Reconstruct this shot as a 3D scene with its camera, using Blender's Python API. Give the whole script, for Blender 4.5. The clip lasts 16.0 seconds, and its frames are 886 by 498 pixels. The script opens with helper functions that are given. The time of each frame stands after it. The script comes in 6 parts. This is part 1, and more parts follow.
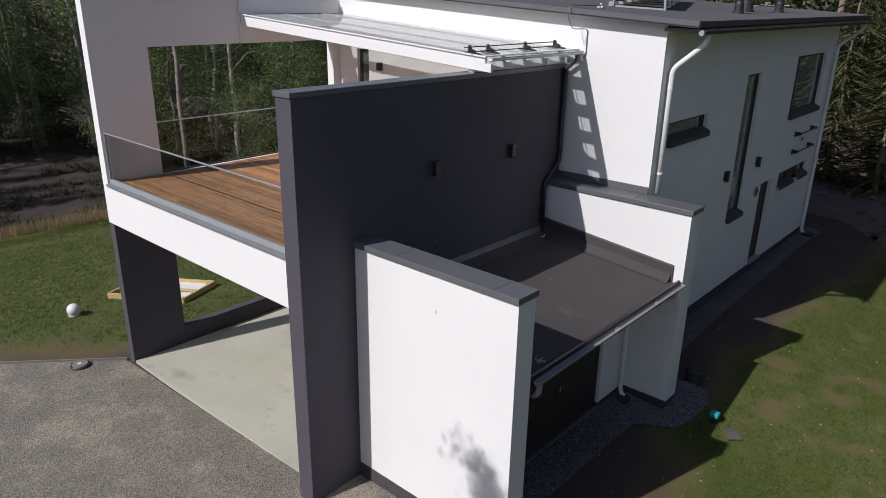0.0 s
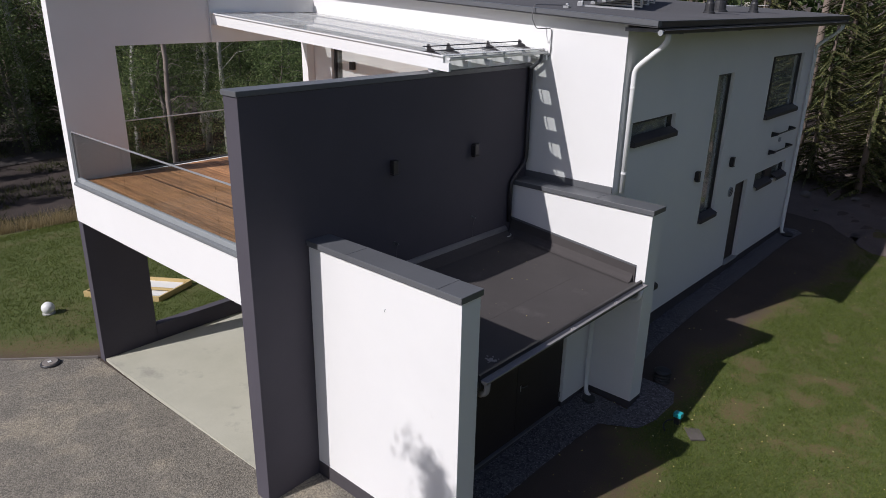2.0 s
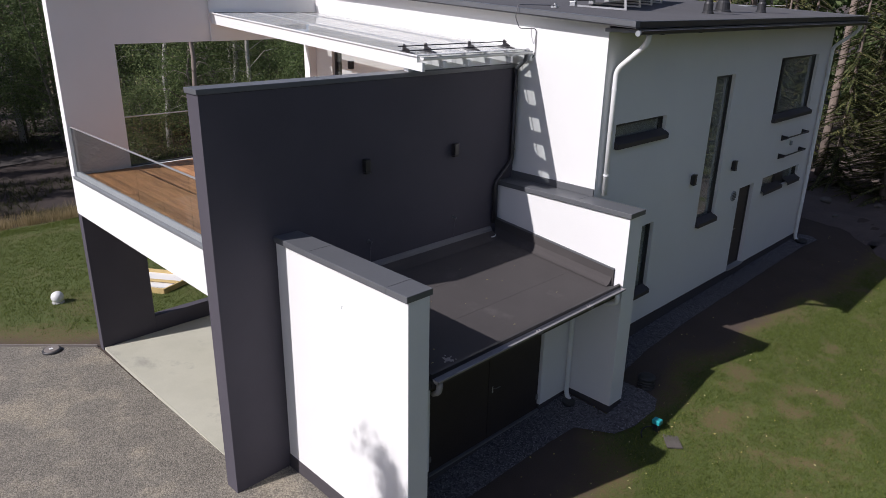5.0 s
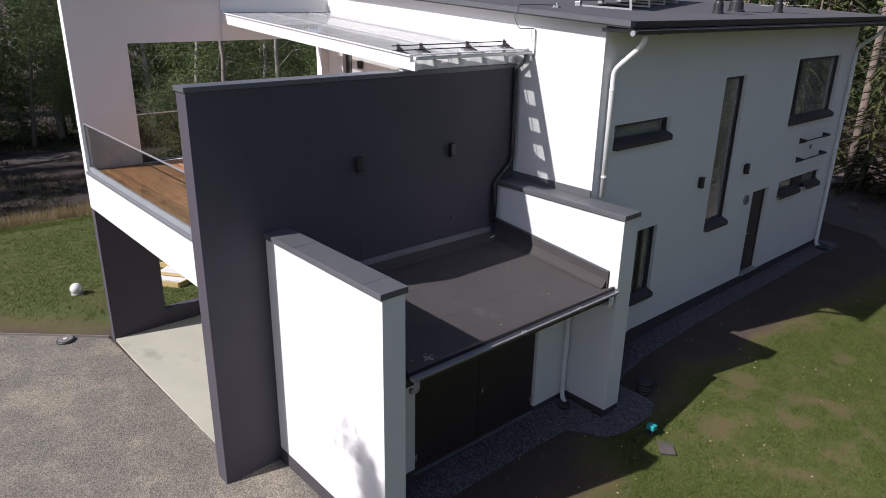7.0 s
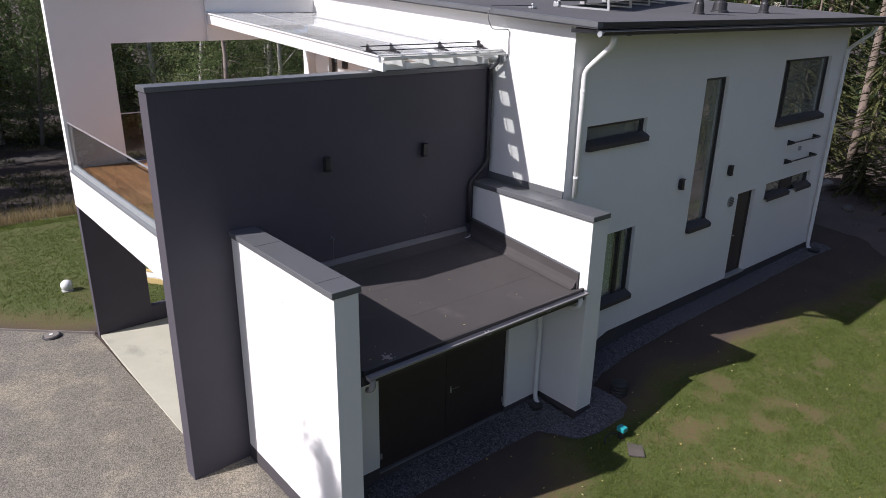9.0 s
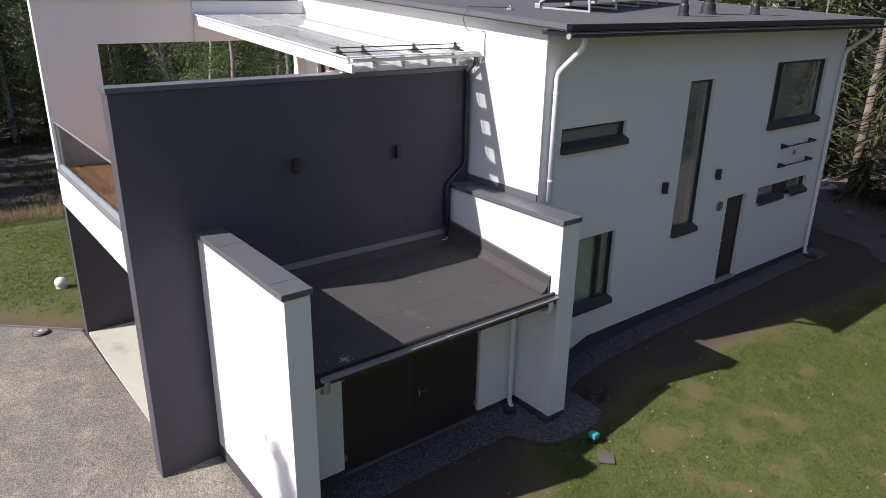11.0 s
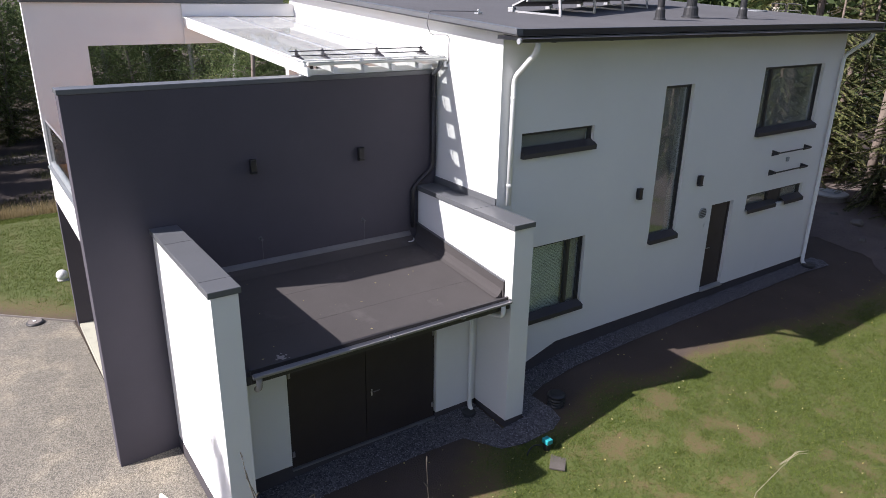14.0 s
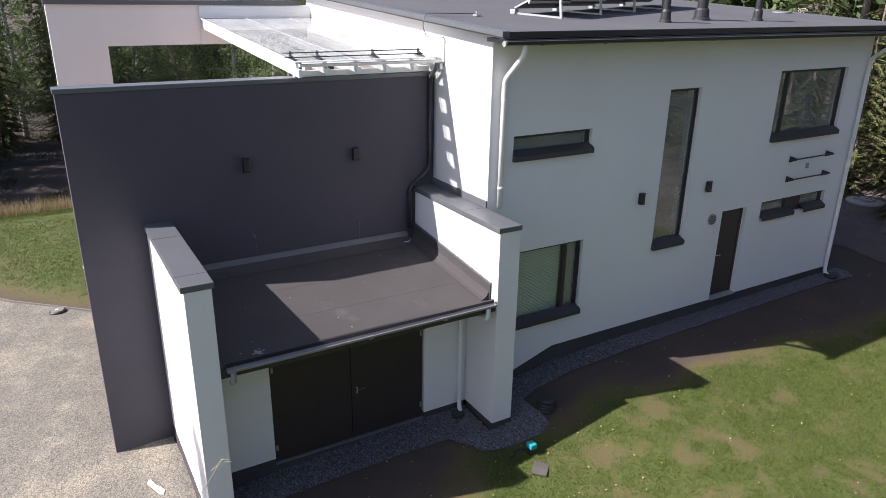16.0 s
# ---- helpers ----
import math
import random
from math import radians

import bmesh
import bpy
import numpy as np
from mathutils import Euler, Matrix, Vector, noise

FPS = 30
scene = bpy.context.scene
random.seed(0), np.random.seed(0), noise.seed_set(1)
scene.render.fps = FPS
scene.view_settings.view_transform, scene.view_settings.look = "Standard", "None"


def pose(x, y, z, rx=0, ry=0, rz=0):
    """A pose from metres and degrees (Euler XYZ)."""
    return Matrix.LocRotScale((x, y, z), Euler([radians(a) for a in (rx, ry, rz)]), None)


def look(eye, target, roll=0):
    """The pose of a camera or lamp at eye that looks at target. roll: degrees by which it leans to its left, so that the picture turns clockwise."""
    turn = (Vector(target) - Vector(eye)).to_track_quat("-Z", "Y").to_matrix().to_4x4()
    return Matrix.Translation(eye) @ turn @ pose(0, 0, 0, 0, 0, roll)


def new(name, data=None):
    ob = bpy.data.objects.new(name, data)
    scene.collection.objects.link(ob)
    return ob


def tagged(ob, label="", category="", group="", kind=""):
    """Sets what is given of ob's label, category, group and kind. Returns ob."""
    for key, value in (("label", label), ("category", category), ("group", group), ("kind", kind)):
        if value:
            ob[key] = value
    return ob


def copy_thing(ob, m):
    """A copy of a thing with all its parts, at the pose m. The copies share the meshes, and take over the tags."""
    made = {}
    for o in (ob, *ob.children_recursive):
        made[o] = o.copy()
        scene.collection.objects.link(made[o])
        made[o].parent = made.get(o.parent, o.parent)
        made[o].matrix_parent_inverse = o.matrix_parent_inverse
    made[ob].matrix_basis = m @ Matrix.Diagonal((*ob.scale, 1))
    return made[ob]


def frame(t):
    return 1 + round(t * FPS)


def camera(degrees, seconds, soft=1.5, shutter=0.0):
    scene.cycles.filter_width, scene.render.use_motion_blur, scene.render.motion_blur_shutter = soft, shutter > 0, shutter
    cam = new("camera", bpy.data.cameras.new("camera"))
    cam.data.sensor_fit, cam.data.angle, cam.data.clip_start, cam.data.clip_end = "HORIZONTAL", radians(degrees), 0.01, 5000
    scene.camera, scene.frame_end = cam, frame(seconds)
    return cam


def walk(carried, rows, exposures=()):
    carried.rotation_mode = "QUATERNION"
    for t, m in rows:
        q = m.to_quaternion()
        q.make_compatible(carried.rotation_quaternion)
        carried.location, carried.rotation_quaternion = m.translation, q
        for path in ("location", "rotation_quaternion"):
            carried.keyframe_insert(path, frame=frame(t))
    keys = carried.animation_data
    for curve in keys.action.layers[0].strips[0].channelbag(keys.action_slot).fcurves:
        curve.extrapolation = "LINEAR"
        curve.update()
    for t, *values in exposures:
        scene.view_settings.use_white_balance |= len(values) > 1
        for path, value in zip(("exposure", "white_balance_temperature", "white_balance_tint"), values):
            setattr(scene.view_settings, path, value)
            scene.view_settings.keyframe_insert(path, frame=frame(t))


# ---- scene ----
cam = camera(64.9, 16.0, soft=0.85)
PATH = [
    (0, (0.055, 0.099, 7.844), (-1.19, 1.507, 7.16), 1.0),
    (0.5, (0.18, 0.199, 7.843), (-1.067, 1.605, 7.159), 1.0),
    (1, (0.317, 0.321, 7.844), (-0.931, 1.726, 7.159), 1.1),
    (1.5, (0.439, 0.434, 7.848), (-0.81, 1.838, 7.163), 1.1),
    (2, (0.579, 0.559, 7.844), (-0.671, 1.963, 7.16), 1.1),
    (2.5, (0.73, 0.678, 7.854), (-0.521, 2.079, 7.168), 1.1),
    (3, (0.879, 0.806, 7.854), (-0.374, 2.206, 7.168), 1.2),
    (3.5, (0.995, 0.925, 7.849), (-0.266, 2.317, 7.163), 1.1),
    (4, (1.131, 1.049, 7.856), (-0.155, 2.418, 7.17), 1.1),
    (6.5, (1.795, 1.689, 7.885), (0.405, 2.951, 7.197), 1.0),
    (7, (1.931, 1.822, 7.876), (0.525, 3.067, 7.188), 1.0),
    (7.5, (2.065, 1.951, 7.894), (0.653, 3.186, 7.203), 1.0),
    (8, (2.194, 2.086, 7.891), (0.774, 3.314, 7.2), 1.0),
    (8.5, (2.316, 2.218, 7.892), (0.891, 3.44, 7.202), 1.0),
    (9, (2.447, 2.374, 7.904), (1.015, 3.587, 7.215), 1.0),
    (11.5, (3.084, 3.243, 7.962), (1.607, 4.401, 7.271), 1.0),
    (12, (3.246, 3.423, 7.982), (1.763, 4.573, 7.29), 1.0),
    (12.5, (3.392, 3.592, 7.98), (1.901, 4.732, 7.289), 1.0),
    (13, (3.539, 3.792, 7.991), (2.032, 4.91, 7.3), 1.0),
    (13.5, (3.686, 3.984, 8.014), (2.164, 5.081, 7.323), 1.0),
    (14, (3.844, 4.179, 8.022), (2.305, 5.254, 7.332), 1.0),
    (14.5, (4.009, 4.377, 8.051), (2.455, 5.43, 7.36), 1.0),
    (15, (4.174, 4.586, 8.072), (2.601, 5.609, 7.379), 1.0),
    (15.5, (4.309, 4.81, 8.078), (2.715, 5.799, 7.385), 0.9),
    (16, (4.433, 5.023, 8.081), (2.819, 5.981, 7.388), 0.9),
]
EXPOSURES = [(0, -0.18, 6400, 23), (4, 0.0, 6400, 25), (9, 0.41, 6450, 26), (12.5, 0.75, 6500, 26), (16, 1.04, 6500, 25)]
walk(cam, [(t, look(eye, target, roll)) for t, eye, target, roll in PATH], EXPOSURES)

# ---- world and sun ----
SUN_WAY = Vector((0.278, 1.0, -0.885)).normalized()
SUN_ELEVATION = math.asin(-SUN_WAY.z)
world = bpy.data.worlds.new("sky")
scene.world = world
world.use_nodes = True
_wn = world.node_tree
_sky = _wn.nodes.new("ShaderNodeTexSky")
_sky.sky_type = "NISHITA"
_sky.sun_disc = False
_sky.sun_elevation = SUN_ELEVATION
_sky.sun_rotation = math.atan2(-SUN_WAY.x, -SUN_WAY.y)
_wn.links.new(_sky.outputs[0], _wn.nodes["Background"].inputs[0])
_wn.nodes["Background"].inputs[1].default_value = 0.08
sun_data = bpy.data.lights.new("sun", "SUN")
sun_data.energy = 4.2
sun_data.angle = radians(0.53)
sun_data.color = (0.965, 1.0, 0.925)
sun = new("sun", sun_data)
sun.matrix_world = look((-20, -60, 60), Vector((-20, -60, 60)) + SUN_WAY)


# ---- materials ----
def surface(name, low, high, scale=1.5, fine=40.0, rough=0.8, bump=0.15, depth=0.01, metal=0.0, spec=0.5, stain=None, random_tone=0.0):
    """A procedural surface: colour between low and high by broad and fine noise, with fine relief."""
    m = bpy.data.materials.new(name)
    m.use_nodes = True
    t = m.node_tree
    bsdf = t.nodes["Principled BSDF"]
    co = t.nodes.new("ShaderNodeTexCoord")
    broad = t.nodes.new("ShaderNodeTexNoise")
    broad.inputs["Scale"].default_value = scale
    broad.inputs["Detail"].default_value = 6
    broad.inputs["Roughness"].default_value = 0.6
    grain = t.nodes.new("ShaderNodeTexNoise")
    grain.inputs["Scale"].default_value = fine
    grain.inputs["Detail"].default_value = 4
    for n in (broad, grain):
        t.links.new(co.outputs["Object"], n.inputs["Vector"])
    add = t.nodes.new("ShaderNodeMath")
    add.operation = "MULTIPLY_ADD"
    t.links.new(grain.outputs["Fac"], add.inputs[0])
    add.inputs[1].default_value = 0.5
    half = t.nodes.new("ShaderNodeMath")
    half.operation = "MULTIPLY_ADD"
    t.links.new(broad.outputs["Fac"], half.inputs[0])
    half.inputs[1].default_value = 1.3
    half.inputs[2].default_value = -0.4
    t.links.new(half.outputs[0], add.inputs[2])
    ramp = t.nodes.new("ShaderNodeMix")
    ramp.data_type = "RGBA"
    ramp.inputs[6].default_value = (*low, 1)
    ramp.inputs[7].default_value = (*high, 1)
    t.links.new(add.outputs[0], ramp.inputs[0])
    colour = ramp.outputs[2]
    if stain:
        spots = t.nodes.new("ShaderNodeTexNoise")
        spots.inputs["Scale"].default_value = stain[1]
        spots.inputs["Detail"].default_value = 7
        spots.inputs["Roughness"].default_value = 0.65
        t.links.new(co.outputs["Object"], spots.inputs["Vector"])
        cut = t.nodes.new("ShaderNodeMapRange")
        cut.inputs[1].default_value, cut.inputs[2].default_value = stain[2], stain[2] + stain[3]
        t.links.new(spots.outputs["Fac"], cut.inputs[0])
        mix = t.nodes.new("ShaderNodeMix")
        mix.data_type = "RGBA"
        mix.inputs[7].default_value = (*stain[0], 1)
        t.links.new(cut.outputs[0], mix.inputs[0])
        t.links.new(colour, mix.inputs[6])
        colour = mix.outputs[2]
    if random_tone:
        info = t.nodes.new("ShaderNodeObjectInfo")
        tone = t.nodes.new("ShaderNodeMapRange")
        tone.inputs[3].default_value, tone.inputs[4].default_value = 1 - random_tone, 1 + random_tone
        t.links.new(info.outputs["Random"], tone.inputs[0])
        hsv = t.nodes.new("ShaderNodeHueSaturation")
        t.links.new(tone.outputs[0], hsv.inputs["Value"])
        t.links.new(colour, hsv.inputs["Color"])
        colour = hsv.outputs[0]
    t.links.new(colour, bsdf.inputs["Base Color"])
    bsdf.inputs["Roughness"].default_value = rough
    bsdf.inputs["Metallic"].default_value = metal
    bsdf.inputs["Specular IOR Level"].default_value = spec
    if bump:
        b = t.nodes.new("ShaderNodeBump")
        b.inputs["Strength"].default_value = bump
        b.inputs["Distance"].default_value = depth
        t.links.new(grain.outputs["Fac"], b.inputs["Height"])
        t.links.new(b.outputs[0], bsdf.inputs["Normal"])
    return m


def stones_material(name, low, high, size, patch, patch_scale=0.4, bump=0.8):
    """Loose stones: cells of differing tone with relief, and broad worn patches."""
    m = surface(name, low, high, patch_scale, 12, 0.95, 0.0)
    t = m.node_tree
    bsdf = t.nodes["Principled BSDF"]
    co = t.nodes.new("ShaderNodeTexCoord")
    cells = t.nodes.new("ShaderNodeTexVoronoi")
    cells.inputs["Scale"].default_value = 1.0 / size
    t.links.new(co.outputs["Object"], cells.inputs["Vector"])
    sep = t.nodes.new("ShaderNodeSeparateColor")
    t.links.new(cells.outputs["Color"], sep.inputs[0])
    tone = t.nodes.new("ShaderNodeMapRange")
    tone.inputs[3].default_value, tone.inputs[4].default_value = 0.58, 1.46
    t.links.new(sep.outputs[0], tone.inputs[0])
    # colour darkens towards the gaps, putting the shade between stones into it
    gaps = t.nodes.new("ShaderNodeMapRange")
    gaps.inputs[1].default_value, gaps.inputs[2].default_value = 0.35, 0.75
    gaps.inputs[3].default_value, gaps.inputs[4].default_value = 1.0, 0.84
    t.links.new(cells.outputs["Distance"], gaps.inputs[0])
    both = t.nodes.new("ShaderNodeMath")
    both.operation = "MULTIPLY"
    t.links.new(tone.outputs[0], both.inputs[0])
    t.links.new(gaps.outputs[0], both.inputs[1])
    old = bsdf.inputs["Base Color"].links[0].from_socket
    dust_haze = t.nodes.new("ShaderNodeTexNoise")
    dust_haze.inputs["Scale"].default_value = patch_scale
    dust_haze.inputs["Detail"].default_value = 5
    t.links.new(co.outputs["Object"], dust_haze.inputs["Vector"])
    cut = t.nodes.new("ShaderNodeMapRange")
    cut.inputs[1].default_value, cut.inputs[2].default_value = 0.5, 0.68
    t.links.new(dust_haze.outputs["Fac"], cut.inputs[0])
    worn = t.nodes.new("ShaderNodeMix")
    worn.data_type = "RGBA"
    worn.inputs[7].default_value = (*patch, 1)
    t.links.new(cut.outputs[0], worn.inputs[0])
    t.links.new(old, worn.inputs[6])
    hsv = t.nodes.new("ShaderNodeHueSaturation")
    t.links.new(both.outputs[0], hsv.inputs["Value"])
    t.links.new(worn.outputs[2], hsv.inputs["Color"])
    t.links.new(hsv.outputs[0], bsdf.inputs["Base Color"])
    b = t.nodes.new("ShaderNodeBump")
    b.invert = True
    b.inputs["Strength"].default_value = bump
    b.inputs["Distance"].default_value = size * 0.5
    t.links.new(cells.outputs["Distance"], b.inputs["Height"])
    t.links.new(b.outputs[0], bsdf.inputs["Normal"])
    return m


def leaf_material(name, low, high, autumn=None, through_light=0.3, rough=0.75):
    """Leaves: every leaf its own tone, with some light passing through."""
    m = bpy.data.materials.new(name)
    m.use_nodes = True
    t = m.node_tree
    bsdf = t.nodes["Principled BSDF"]
    geo = t.nodes.new("ShaderNodeNewGeometry")
    ramp = t.nodes.new("ShaderNodeValToRGB")
    ramp.color_ramp.elements[0].color = (*low, 1)
    ramp.color_ramp.elements[1].color = (*high, 1)
    if autumn:
        ramp.color_ramp.elements[1].position = 0.86
        e = ramp.color_ramp.elements.new(1.0)
        e.color = (*autumn, 1)
    t.links.new(geo.outputs["Random Per Island"], ramp.inputs[0])
    info = t.nodes.new("ShaderNodeObjectInfo")
    tone = t.nodes.new("ShaderNodeMapRange")
    tone.inputs[3].default_value, tone.inputs[4].default_value = 0.7, 1.25
    t.links.new(info.outputs["Random"], tone.inputs[0])
    hsv = t.nodes.new("ShaderNodeHueSaturation")
    t.links.new(tone.outputs[0], hsv.inputs["Value"])
    t.links.new(ramp.outputs[0], hsv.inputs["Color"])
    bsdf.inputs["Roughness"].default_value = rough
    bsdf.inputs["Specular IOR Level"].default_value = 0.2
    t.links.new(hsv.outputs[0], bsdf.inputs["Base Color"])
    if through_light:
        tr = t.nodes.new("ShaderNodeBsdfTranslucent")
        t.links.new(hsv.outputs[0], tr.inputs[0])
        mix = t.nodes.new("ShaderNodeMixShader")
        mix.inputs[0].default_value = through_light
        t.links.new(bsdf.outputs[0], mix.inputs[1])
        t.links.new(tr.outputs[0], mix.inputs[2])
        t.links.new(mix.outputs[0], t.nodes["Material Output"].inputs[0])
    return m


def turf_material(name):
    """Lawn: soil and short turf, mixed by how thickly the grass grows at each spot."""
    m = surface(name, (0.056, 0.040, 0.033), (0.096, 0.070, 0.055), 0.9, 45, 0.95, 0.7, 0.02)
    t = m.node_tree
    bsdf = t.nodes["Principled BSDF"]
    soil = bsdf.inputs["Base Color"].links[0].from_socket
    co = t.nodes.new("ShaderNodeTexCoord")
    grow = t.nodes.new("ShaderNodeAttribute")
    grow.attribute_name = "growth"
    tuft = t.nodes.new("ShaderNodeTexNoise")
    tuft.inputs["Scale"].default_value = 13.0
    tuft.inputs["Detail"].default_value = 7
    tuft.inputs["Roughness"].default_value = 0.7
    blade = t.nodes.new("ShaderNodeTexNoise")
    blade.inputs["Scale"].default_value = 70.0
    blade.inputs["Detail"].default_value = 3
    for k in (tuft, blade):
        t.links.new(co.outputs["Object"], k.inputs["Vector"])
    # soil beside the house is coloured darker than sunlit soil, adding to shade
    dry = t.nodes.new("ShaderNodeMix")
    dry.data_type = "RGBA"
    dry.inputs[7].default_value = (0.128, 0.091, 0.041, 1)
    lit = t.nodes.new("ShaderNodeMapRange")
    lit.inputs[1].default_value, lit.inputs[2].default_value = 0.02, 0.4
    t.links.new(grow.outputs["Fac"], lit.inputs[0])
    t.links.new(lit.outputs[0], dry.inputs[0])
    t.links.new(soil, dry.inputs[6])
    green = t.nodes.new("ShaderNodeMix")
    green.data_type = "RGBA"
    green.inputs[6].default_value = (0.038, 0.054, 0.012, 1)
    green.inputs[7].default_value = (0.118, 0.150, 0.034, 1)
    t.links.new(blade.outputs["Fac"], green.inputs[0])
    lift = t.nodes.new("ShaderNodeMath")
    lift.operation = "MULTIPLY_ADD"
    t.links.new(tuft.outputs["Fac"], lift.inputs[0])
    lift.inputs[1].default_value = 2.2
    t.links.new(grow.outputs["Fac"], lift.inputs[2])
    cut = t.nodes.new("ShaderNodeMapRange")
    cut.inputs[1].default_value, cut.inputs[2].default_value = 1.3, 2.0
    t.links.new(lift.outputs[0], cut.inputs[0])
    mix = t.nodes.new("ShaderNodeMix")
    mix.data_type = "RGBA"
    t.links.new(cut.outputs[0], mix.inputs[0])
    t.links.new(dry.outputs[2], mix.inputs[6])
    t.links.new(green.outputs[2], mix.inputs[7])
    t.links.new(mix.outputs[2], bsdf.inputs["Base Color"])
    return m


def glass_material(name, tint=(0.93, 0.97, 0.96), rough=0.0, clear=0.0):
    """Window glass: a clear sheet with a Fresnel gloss."""
    m = bpy.data.materials.new(name)
    m.use_nodes = True
    t = m.node_tree
    t.nodes.remove(t.nodes["Principled BSDF"])
    thin = t.nodes.new("ShaderNodeBsdfTransparent")
    thin.inputs[0].default_value = (*tint, 1)
    gloss = t.nodes.new("ShaderNodeBsdfGlossy")
    gloss.inputs["Roughness"].default_value = rough
    facing = t.nodes.new("ShaderNodeLayerWeight")
    facing.inputs["Blend"].default_value = 0.5
    power = t.nodes.new("ShaderNodeMath")
    power.operation = "POWER"
    t.links.new(facing.outputs["Facing"], power.inputs[0])
    power.inputs[1].default_value = 4.5
    fres = t.nodes.new("ShaderNodeMath")
    fres.operation = "MULTIPLY_ADD"
    t.links.new(power.outputs[0], fres.inputs[0])
    fres.inputs[1].default_value = 0.9 - clear
    fres.inputs[2].default_value = 0.045 + clear
    mix = t.nodes.new("ShaderNodeMixShader")
    t.links.new(fres.outputs[0], mix.inputs[0])
    t.links.new(thin.outputs[0], mix.inputs[1])
    t.links.new(gloss.outputs[0], mix.inputs[2])
    t.links.new(mix.outputs[0], t.nodes["Material Output"].inputs[0])
    return m


def hazed_glass(name, tint, least=0.12, most=0.28, rough=0.02, clear=0.0):
    """Glass with an uneven pale film: dust on the roof, haze put in for reflections."""
    m = glass_material(name, tint, rough, clear)
    t = m.node_tree
    out = t.nodes["Material Output"]
    clean = out.inputs[0].links[0].from_socket
    co = t.nodes.new("ShaderNodeTexCoord")
    film = t.nodes.new("ShaderNodeTexNoise")
    film.inputs["Scale"].default_value = 1.1
    film.inputs["Detail"].default_value = 5
    t.links.new(co.outputs["Object"], film.inputs["Vector"])
    amount = t.nodes.new("ShaderNodeMapRange")
    amount.inputs[1].default_value, amount.inputs[2].default_value = 0.35, 0.65
    amount.inputs[3].default_value, amount.inputs[4].default_value = least, most
    t.links.new(film.outputs["Fac"], amount.inputs[0])
    dust_haze = t.nodes.new("ShaderNodeBsdfDiffuse")
    dust_haze.inputs[0].default_value = (0.82, 0.82, 0.80, 1)
    mix = t.nodes.new("ShaderNodeMixShader")
    t.links.new(amount.outputs[0], mix.inputs[0])
    t.links.new(clean, mix.inputs[1])
    t.links.new(dust_haze.outputs[0], mix.inputs[2])
    t.links.new(mix.outputs[0], out.inputs[0])
    return m


def plank_material(name, low, high):
    """Oiled planks: long grain along x, tone from board to board."""
    m = surface(name, low, high, 2.0, 30, 0.6, 0.0, random_tone=0.28)
    t = m.node_tree
    bsdf = t.nodes["Principled BSDF"]
    co = t.nodes.new("ShaderNodeTexCoord")
    stretch = t.nodes.new("ShaderNodeMapping")
    stretch.inputs["Scale"].default_value = (1.2, 26, 8)
    info = t.nodes.new("ShaderNodeObjectInfo")
    shift = t.nodes.new("ShaderNodeVectorMath")
    shift.operation = "ADD"
    t.links.new(co.outputs["Object"], shift.inputs[0])
    t.links.new(info.outputs["Location"], shift.inputs[1])
    t.links.new(shift.outputs[0], stretch.inputs[0])
    grain = t.nodes.new("ShaderNodeTexNoise")
    grain.inputs["Scale"].default_value = 2.0
    grain.inputs["Detail"].default_value = 6
    t.links.new(stretch.outputs[0], grain.inputs["Vector"])
    tone = t.nodes.new("ShaderNodeMapRange")
    tone.inputs[1].default_value, tone.inputs[2].default_value = 0.3, 0.7
    tone.inputs[3].default_value, tone.inputs[4].default_value = 0.55, 1.3
    t.links.new(grain.outputs["Fac"], tone.inputs[0])
    old = bsdf.inputs["Base Color"].links[0].from_socket
    hsv = t.nodes.new("ShaderNodeHueSaturation")
    t.links.new(tone.outputs[0], hsv.inputs["Value"])
    t.links.new(old, hsv.inputs["Color"])
    t.links.new(hsv.outputs[0], bsdf.inputs["Base Color"])
    b = t.nodes.new("ShaderNodeBump")
    b.inputs["Strength"].default_value = 0.25
    b.inputs["Distance"].default_value = 0.002
    t.links.new(grain.outputs["Fac"], b.inputs["Height"])
    t.links.new(b.outputs[0], bsdf.inputs["Normal"])
    return m


